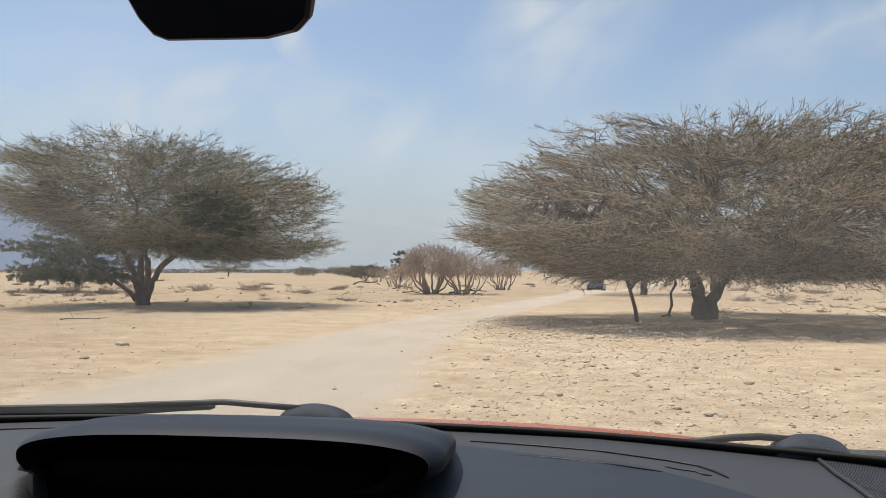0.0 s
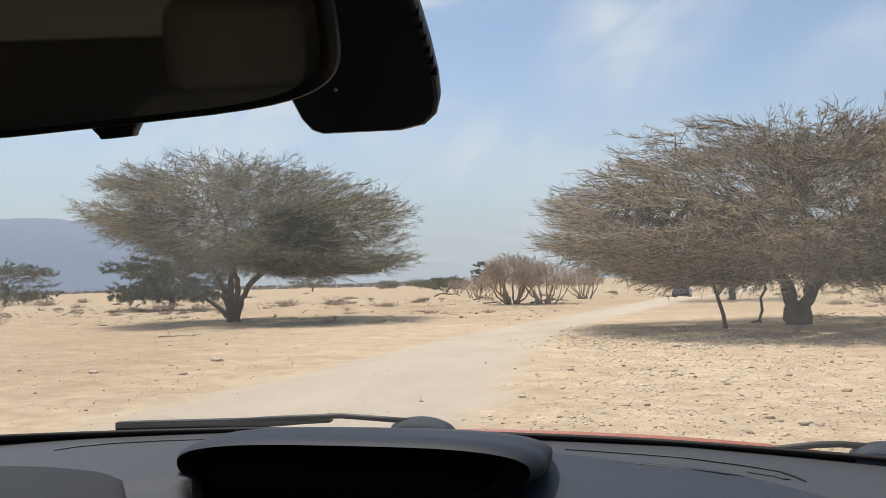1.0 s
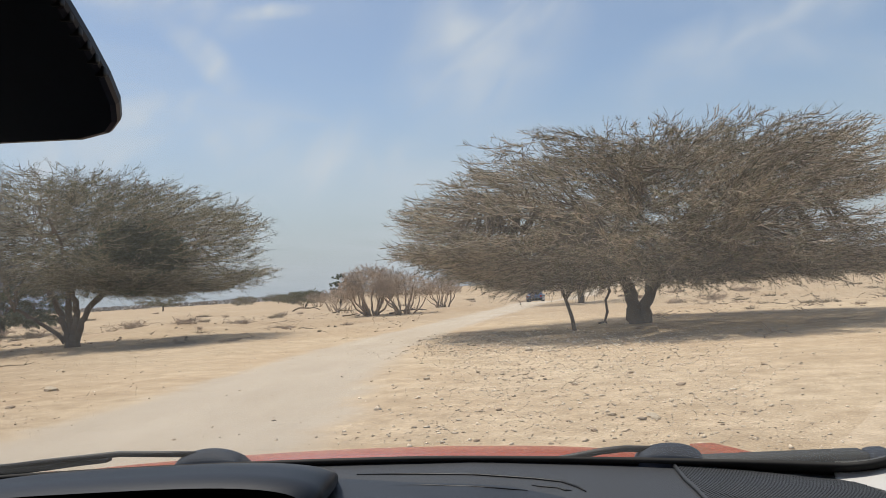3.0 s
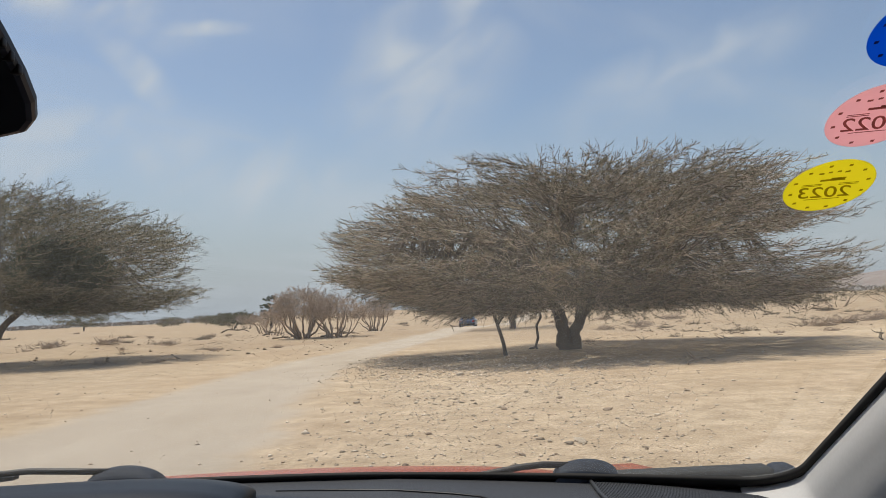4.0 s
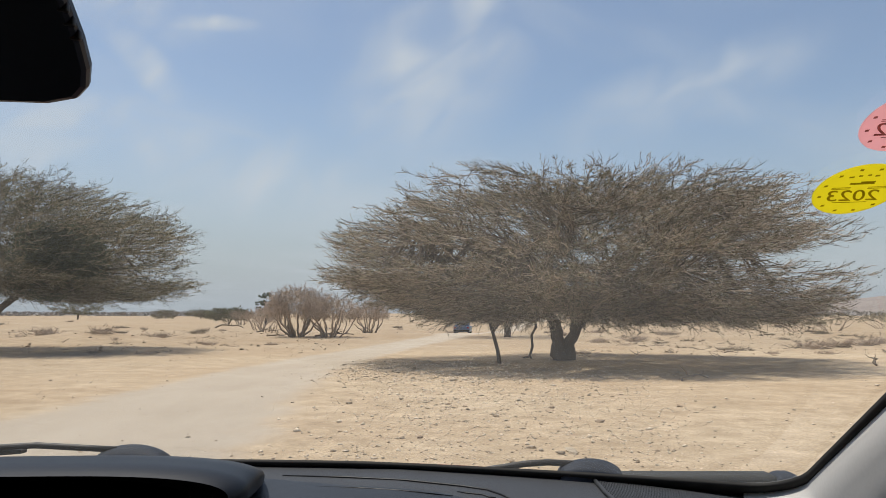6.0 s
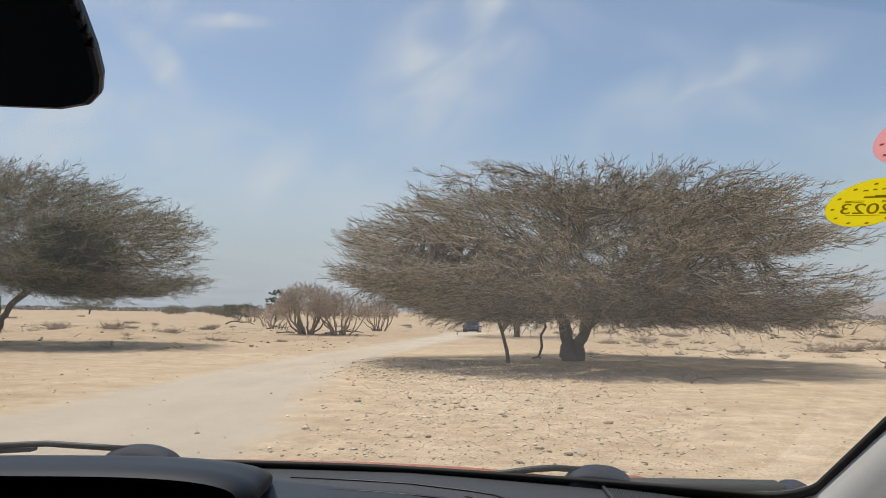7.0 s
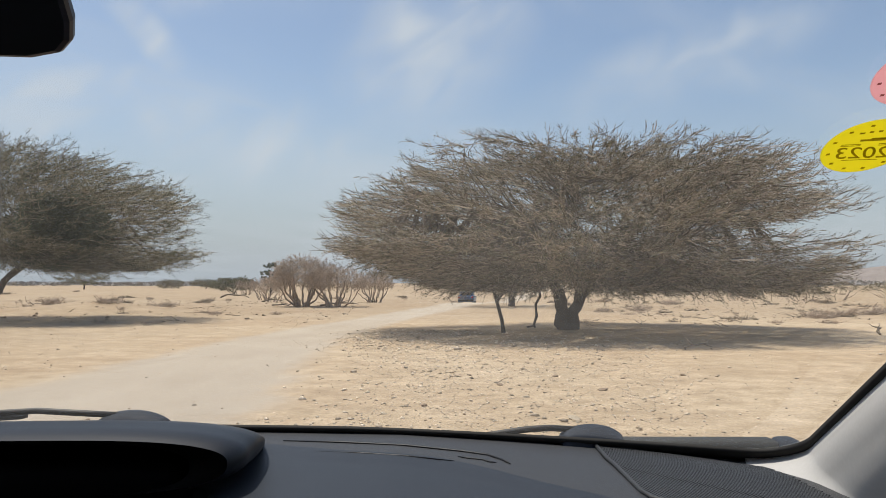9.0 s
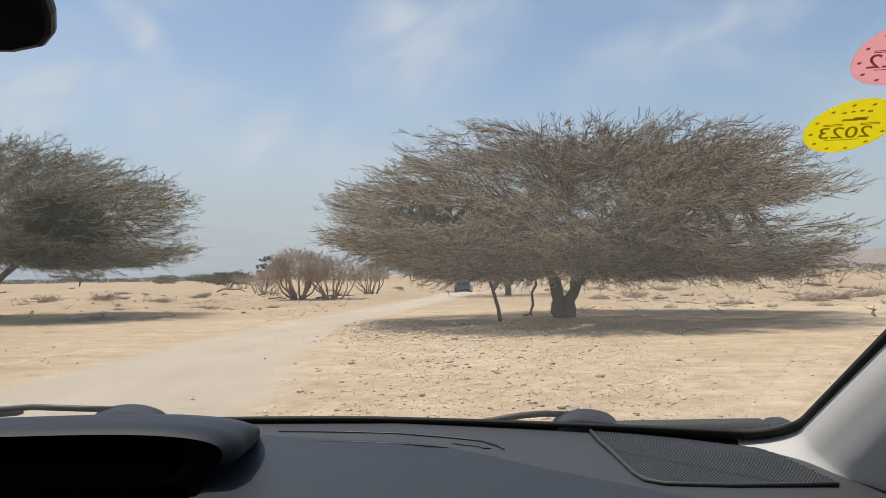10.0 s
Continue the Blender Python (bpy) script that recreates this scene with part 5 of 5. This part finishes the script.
def wheel(parent, x, y, r=0.33, w=0.21):
    """Tyre with a dished rim and five spokes."""
    def lathe(profile, name, mat, owner):
        bm = bmesh.new()
        k = 28
        rings = [[bm.verts.new((x + px, y + pr * math.cos(2 * math.pi * i / k), r + pr * math.sin(2 * math.pi * i / k))) for i in range(k)] for px, pr in profile]
        for a, b in zip(rings, rings[1:]):
            for i in range(k):
                bm.faces.new((a[i], a[(i + 1) % k], b[(i + 1) % k], b[i]))
        return part(name, bm, mat, owner)
    s = 1 if x > 0 else -1
    t = lathe([(-w / 2, r * 0.62), (-w / 2, r * 0.94), (-w * 0.4, r), (w * 0.4, r), (w / 2, r * 0.94), (w / 2, r * 0.62), (-w / 2, r * 0.62)], "wheel", M_TYRE, parent)
    lathe([(s * w * 0.45, r * 0.63), (s * w * 0.3, r * 0.58), (s * w * 0.3, r * 0.15), (s * w * 0.4, r * 0.12), (s * w * 0.4, 0.002)], "rim", M_RIM, t)
    return t


for sx in (0.78, -0.78):
    for sy in (1.25, -1.45):
        wheel(car, sx, sy)

# seats, seen only in the mirror
for sx in (0.38, -0.38):
    part("seat_cushion", box_bm((0.50, 0.52, 0.16), (sx, -0.50, 0.62), 0.06, 3), M_SEAT, car)
    b = part("seat_backrest", box_bm((0.50, 0.14, 0.62), (sx, -0.86, 0.98), 0.06, 3, (0.86, 0.8)), M_SEAT, car)
    part("headrest", box_bm((0.27, 0.10, 0.18), (sx, -0.90, 1.37), 0.045, 3), M_SEAT, b)
part("rear_bench", box_bm((1.36, 0.50, 0.18), (0, -1.35, 0.62), 0.06, 3), M_SEAT, car)
part("rear_backrest", box_bm((1.36, 0.14, 0.66), (0, -1.66, 0.98), 0.06, 3), M_SEAT, car)

# wipers: covers over the spindles, arms and blades, all outside the glass
def wiper(cx, cy, cz, arm, blade, w):
    cover = part("wiper_cover", grid_bm(lambda u, v: (cx - w / 2 + w * u, cy - 0.028 + 0.056 * v, cz - 0.012 + 0.026 * (max(0.0, math.sin(math.pi * u)) ** 0.35) * (max(0.0, math.sin(math.pi * v)) ** 0.5)), 20, 10, (0, 0, -0.012)), M_WIPER, car, "grey rounded wiper spindle cover")
    capped_tube("wiper_arm", arm, [0.0046] * len(arm), M_WIPER_ARM, cover, 6, "thin bent wiper arm")
    if blade:
        bm = box_bm((1, 0.016, 1), (0, 0, 0), 0)
        bmesh.ops.subdivide_edges(bm, edges=[e for e in bm.edges if abs(e.verts[0].co.x - e.verts[1].co.x) > 0.5], cuts=8, use_grid_fill=True)
        (x0, y0, z0), (x1, y1, z1) = blade
        for v in bm.verts:
            t = v.co.x + 0.5
            h = 0.014 * (0.35 + 0.65 * float(smooth01(t, 0.0, 0.35)))
            v.co = Vector((x0 + (x1 - x0) * t, y0 + (y1 - y0) * t + v.co.y, z0 + (z1 - z0) * t + v.co.z * h))
        part("wiper_blade", bm, M_COWL, cover, "long dusty grey wiper blade", smooth=False)


wiper(-0.032, 1.045, 1.157, [(-0.04, 1.04, 1.164), (-0.10, 1.035, 1.168), (-0.16, 1.03, 1.172), (-0.27, 1.02, 1.167), (-0.34, 1.015, 1.162)], [(-0.18, 1.036, 1.163), (-0.545, 0.995, 1.153)], 0.10)
wiper(0.606, 1.000, 1.146, [(0.60, 1.00, 1.152), (0.55, 1.0, 1.155), (0.52, 1.0, 1.153), (0.46, 1.005, 1.143), (0.42, 1.01, 1.138)], None, 0.088)
wing = part("cowl_wing", box_bm((0.215, 0.04, 0.030), (0.742, 0.990, 1.128), 0.007, 2), M_COWL, car, "grey cowl end beside the wiper")
part("cowl_cap", box_bm((0.034, 0.044, 0.034), (0.862, 0.986, 1.128), 0.011, 3), M_WIPER, wing)

# rear-view mirror, hung from the roof
MC, MYAW, MROLL = Vector((0.0510, 0.2285, 1.5080)), radians(20), radians(-6)


def mirror_pt(x, y, z):
    """From the mirror's own axes (x along its glass, y towards the road) to the car."""
    return MC + Matrix.Rotation(MYAW, 3, "Z") @ Matrix.Rotation(MROLL, 3, "Y") @ Matrix.Rotation(radians(12), 3, "X") @ Vector((x, y, z))


def mirror_outline(sx, sz, k=48):
    pts = []
    for i in range(k):
        a = 2 * math.pi * i / k
        c, s = math.cos(a), math.sin(a)
        pts.append((sx * math.copysign(abs(c) ** 0.42, c), sz * math.copysign(abs(s) ** 0.55, s)))
    return pts


bm = bmesh.new()
rows = []
for scale, y in ((0.93, -0.010), (1.0, -0.012), (1.02, -0.006), (1.0, 0.004), (0.86, 0.020), (0.55, 0.032), (0.02, 0.036)):
    rows.append([bm.verts.new(mirror_pt(px * scale, y, pz * scale)) for px, pz in mirror_outline(0.124, 0.040)])
for a, b in zip(rows, rows[1:]):
    for i in range(48):
        bm.faces.new((a[i], a[(i + 1) % 48], b[(i + 1) % 48], b[i]))
mirror = part("rear_view_mirror", bm, M_BLACK, car, "black rear-view mirror with rounded housing")
bm = bmesh.new()
bm.faces.new([bm.verts.new(mirror_pt(px * 0.945, -0.0095, pz * 0.945)) for px, pz in mirror_outline(0.124, 0.040)])
part("mirror_glass", bm, M_MIRROR, mirror, "mirror glass", smooth=False)
bm = box_bm((0.026, 0.014, 0.009), (0, 0, 0), 0.002)
for v in bm.verts:
    v.co = mirror_pt(v.co.x * (1 if v.co.z > 0 else 0.72) - 0.0015, v.co.y + 0.004, v.co.z - 0.0425)
part("dimming_lever", bm, M_BLACK, mirror)
capped_tube("mirror_stem", [MC + Vector((0, 0.02, 0.01)), MC + Vector((0, 0.05, 0.04)), MC + Vector((0.0, 0.035, 0.085))], [0.012, 0.011, 0.016], M_BLACK, mirror, 8)

# recorder stuck to the glass beside the mirror
def glass_frame(x, z, off):
    """Axes on the windscreen's inside at x, z: origin, along, up the glass, inward."""
    y = screen_y(x, z)
    up = Vector((0, -1.77, 1)).normalized()
    along = Vector((1, -0.34 * x, 0)).normalized()
    inward = along.cross(up).normalized()
    if inward.y > 0:
        inward = -inward
    return Vector((x, y, z)) + inward * off, along, up, inward


def on_glass(x, z, pts, off):
    o, a, u, n = glass_frame(x, z, off)
    return [o + a * px + u * py + n * pz for px, py, pz in pts]


recorder = thing("dash_camera", "black camera housing stuck to the windscreen behind the mirror", "camera")
CAM_OUT = [(-0.056, 0.10), (-0.057, -0.020), (-0.058, -0.043), (-0.055, -0.056), (-0.048, -0.061), (0.014, -0.065), (0.034, -0.061), (0.044, -0.052), (0.0505, -0.037), (0.0545, -0.016), (0.057, 0.012), (0.058, 0.035), (0.059, 0.10)]
bm = bmesh.new()
rows = []
for sc, h in ((1.0, 0.0), (1.0, 0.004), (0.98, 0.007), (0.94, 0.009)):
    rows.append([bm.verts.new(p) for p in on_glass(0.144, 1.528, [(x * sc, (y - 0.02) * sc + 0.02, h) for x, y in CAM_OUT], 0.002)])
for a, b in zip(rows, rows[1:]):
    for i in range(len(a)):
        bm.faces.new((a[i], a[(i + 1) % len(a)], b[(i + 1) % len(a)], b[i]))
bm.faces.new(rows[-1]); bm.faces.new(rows[0])
part("housing", bm, M_DASHCAM, recorder, smooth=False)
for i in range(6):
    t = i / 5
    c = on_glass(0.144, 1.528, [(0.0530 + 0.002 * t, -0.010 + 0.05 * t, 0.006)], 0.002)[0]
    part("vent_slot", box_bm((0.006, 0.005, 0.006), c, 0.001), M_BLACK, recorder)
c = on_glass(0.144, 1.528, [(-0.018, -0.013, 0.0095)], 0.002)[0]
part("status_lamp", box_bm((0.0022, 0.0022, 0.0022), c, 0.0006), M_LAMP_CLEAR, recorder)


# yearly stickers on the inside of the glass, printed to be read from outside
def sticker(name, label, x, z, paper, ink, year):
    ob = thing(name, label, "sticker", "windscreen stickers")
    disc = [(0.0265 * math.cos(2 * math.pi * i / 48), 0.0265 * math.sin(2 * math.pi * i / 48), 0) for i in range(48)]
    bm = bmesh.new()
    lo = [bm.verts.new(p) for p in on_glass(x, z, disc, 0.003)]
    hi = [bm.verts.new(p) for p in on_glass(x, z, disc, 0.0034)]
    bm.faces.new(lo); bm.faces.new(hi)
    for i in range(48):
        bm.faces.new((lo[i], lo[(i + 1) % 48], hi[(i + 1) % 48], hi[i]))
    part("paper", bm, paper, ob, smooth=False)
    tilt = radians(-4)
    spots = []
    for i in range(12):
        a = 2 * math.pi * i / 12 + 0.26
        spots.append((0.0222 * math.cos(a), 0.0222 * math.sin(a), 0.0011, 0.0011))
    bars = spots + [(-0.011, 0.0035, 0.006, 0.0004), (0.011, 0.0035, 0.006, 0.0004), (-0.011, 0.0022, 0.006, 0.0004), (0.011, 0.0022, 0.006, 0.0004), (0, -0.0125, 0.011, 0.0004),
                    (-0.009, 0.0145, 0.0015, 0.0009), (-0.004, 0.0155, 0.0012, 0.0009), (0.001, 0.016, 0.0012, 0.0009), (0.006, 0.0152, 0.0014, 0.0009), (0.0, 0.0075, 0.0075, 0.0011), (0.003, 0.009, 0.0045, 0.0008)]
    bm = bmesh.new()
    for px, py, hw, hh in bars:
        q = [(px - hw, py - hh), (px + hw, py - hh * 0.7), (px + hw * 0.9, py + hh), (px - hw, py + hh * 0.8)]
        bm.faces.new([bm.verts.new(p) for p in on_glass(x, z, [(a, b, 0) for a, b in q], 0.0040)])
    part("printing", bm, ink, ob, smooth=False)
    font = bpy.data.curves.new("year", "FONT")
    font.body, font.size, font.align_x, font.align_y, font.shear = year, 0.0165, "CENTER", "CENTER", 0.25
    font.offset = 0.0001
    tmp = new("year", font)
    mesh = bpy.data.meshes.new_from_object(tmp.evaluated_get(bpy.context.evaluated_depsgraph_get()))
    bpy.data.objects.remove(tmp)
    for v in mesh.vertices:
        v.co = on_glass(x, z, [(-v.co.x, v.co.y - 0.0055, 0)], 0.0042)[0]
    link_mesh("year", mesh, ink, ob, smooth=False)
    return ob


sticker("year_sticker", "yellow round year sticker reversed on the windscreen", 0.6845, 1.4405, M_YELLOW, M_INK_GREEN, "2023")
sticker("year_sticker", "pink round year sticker reversed on the windscreen", 0.6875, 1.4725, M_PINK, M_INK, "2022")
sticker("year_sticker", "blue round year sticker reversed on the windscreen", 0.6855, 1.5045, M_BLUEPAPER, M_INK_NAVY, "2021")


# ---- the blue car down the track ----
def far_car(x, y, turn):
    gz = float(ground_z(x, y))
    ob = thing("blue_car", "dark blue car on the dusty track beyond the trees", "car")
    body = part("body", box_bm((1.74, 4.1, 0.62), (0, 0, 0.62), 0.12, 3), M_BLUE, ob)
    cab = part("cabin", box_bm((1.60, 2.5, 0.56), (0, -0.2, 1.18), 0.10, 3, (0.80, 0.76)), M_BLUE, ob)
    part("rear_window", box_bm((1.22, 0.05, 0.34), (0, -1.34, 1.20), 0.02, 2, (0.85, 1)), M_DARKGLASS, cab)
    part("windscreen", box_bm((1.22, 0.05, 0.34), (0, 0.90, 1.20), 0.02, 2, (0.85, 1)), M_DARKGLASS, cab)
    part("bumper", box_bm((1.7, 0.2, 0.2), (0, -2.05, 0.48), 0.05, 2), M_BLACK, ob)
    for s in (1, -1):
        part("side_window", box_bm((0.04, 1.8, 0.32), (s * 0.755, -0.2, 1.18), 0.015, 2, (1, 0.8)), M_DARKGLASS, cab)
        part("tail_lamp", box_bm((0.22, 0.06, 0.16), (s * 0.70, -2.04, 0.80), 0.02, 2), M_LAMP_RED, body)
        for yy in (1.25, -1.3):
            wheel(ob, s * 0.74, yy, 0.32, 0.2)
    ob.matrix_world = pose(x, y, gz, 0, 0, turn)
    return ob


far_car(2.4, 86.0, -6)


# ---- stones on the ground, the nearest as pieces of their own ----
def stone_mesh(seed, flat):
    r = np.random.RandomState(seed)
    bm = bmesh.new()
    bmesh.ops.create_icosphere(bm, subdivisions=1, radius=1.0)
    for v in bm.verts:
        v.co *= r.uniform(0.72, 1.15)
        v.co.z *= flat
        v.co.y *= 0.8
    mesh = bpy.data.meshes.new("stone")
    bm.to_mesh(mesh)
    bm.free()
    return mesh


rs = np.random.RandomState(404)
STONES = []
for dark in (False, True):
    for k in range(5):
        mesh = stone_mesh(600 + k + 10 * dark, (0.36, 0.42, 0.5, 0.3, 0.4)[k])
        mesh.materials.append(M_STONE_DARK if dark else M_STONE)
        STONES.append(mesh)


def put_stone(x, y, s, dark=False):
    ob = new("stone", STONES[rs.randint(0, 5) + (5 if dark else 0)])
    ob.parent = ground
    ob.matrix_world = pose(x, y, float(ground_z(x, y)) + s * 0.12, rs.uniform(-14, 14), rs.uniform(-14, 14), rs.uniform(0, 360)) @ Matrix.Diagonal((s, s, s, 1))


for x, y, s, dark in ((0.144, 8.5, 0.055, True), (2.36, 9.9, 0.075, True), (1.64, 7.7, 0.085, False), (-7.12, 10.9, 0.085, True), (-7.86, 13.1, 0.16, False), (-8.9, 11.0, 0.12, False)):
    put_stone(x, y, s, dark)


def stone_field(x, y):
    """How thickly stones lie: most beside the track, below the broad tree."""
    road = road_amount(x, y)
    a = smooth01(x, -2.2, 0.3) * (1 - smooth01(x, 1.2 + 0.12 * y, 2.4 + 0.2 * y)) * (1 - smooth01(y, 18, 24))
    bank = np.exp(-(((x + 0.9) / 1.6) ** 2 + ((y - 19.5) / 3.0) ** 2)) * 1.1
    return np.clip(0.10 + 0.90 * a + bank, 0, 1) * (1 - 0.80 * road)


made = 0
while made < 290:
    x, y = rs.uniform(-9, 9), rs.uniform(4.5, 17)
    if rs.uniform() < stone_field(x, y):
        put_stone(x, y, rs.gamma(2.0, 0.007) + 0.009, rs.uniform() < 0.4)
        made += 1


def pebbles(n, x0, x1, y0, y1, size, seed, mat=None, label="scattered pale pebbles and chips of stone"):
    """Small loose pebbles, each a rough lump of its own."""
    r = np.random.RandomState(seed)
    x, y = r.uniform(x0, x1, n * 6), r.uniform(y0, y1, n * 6)
    ok = r.uniform(0, 1, n * 6) < stone_field(x, y)
    x, y = x[ok][:n], y[ok][:n]
    m = len(x)
    s = (r.gamma(2.0, 0.5, m) * size + size * 0.4)[:, None, None]
    shape = np.array([(1, 0, 0), (0, 1, 0), (-1, 0, 0), (0, -1, 0), (0, 0, 0.62), (0, 0, -0.5)], float)
    V = shape[None] * r.uniform(0.55, 1.2, (m, 6, 3)) + r.normal(0, 0.14, (m, 6, 3))
    a = r.uniform(0, 2 * np.pi, m)
    c, si = np.cos(a)[:, None], np.sin(a)[:, None]
    V = np.stack([V[..., 0] * c - V[..., 1] * si, V[..., 0] * si + V[..., 1] * c, V[..., 2]], -1) * s
    V += np.stack([x, y, ground_z(x, y)], -1)[:, None] + np.array([0, 0, 0.13]) * s
    F = np.array([(0, 1, 4), (1, 2, 4), (2, 3, 4), (3, 0, 4), (1, 0, 5), (2, 1, 5), (3, 2, 5), (0, 3, 5)])
    Q = (np.arange(m)[:, None, None] * 6 + F[None]).reshape(-1, 3)
    ob = link_mesh("pebbles", raw_mesh("pebbles", V.reshape(-1, 3), Q), mat or M_PEBBLE, smooth=False)
    return tagged(ob, label=label, category="pebbles", kind="stuff")


pebbles(10000, -12, 13, 4, 24, 0.0075, 1)
pebbles(2400, -3.0, 6.0, 5, 20, 0.0125, 4)
pebbles(7000, -40, 30, 12, 60, 0.012, 2)
pebbles(1500, -3.2, 2.6, 15.5, 23, 0.019, 3)
pebbles(3500, -12, 12, 4.5, 22, 0.006, 5, M_STONE_DARK, "scattered small brown pebbles on pale sand")
pebbles(5000, -50, -4, 26, 62, 0.028, 6, M_CLOD, "brown clods and broken scraps on the sandy plain")
pebbles(2500, 6, 34, 26, 60, 0.028, 7, M_CLOD, "brown clods and broken scraps on the sandy plain")
pebbles(9000, -27, -3, 7, 30, 0.009, 8, M_CLOD, "small brown pebbles scattered over the sand")
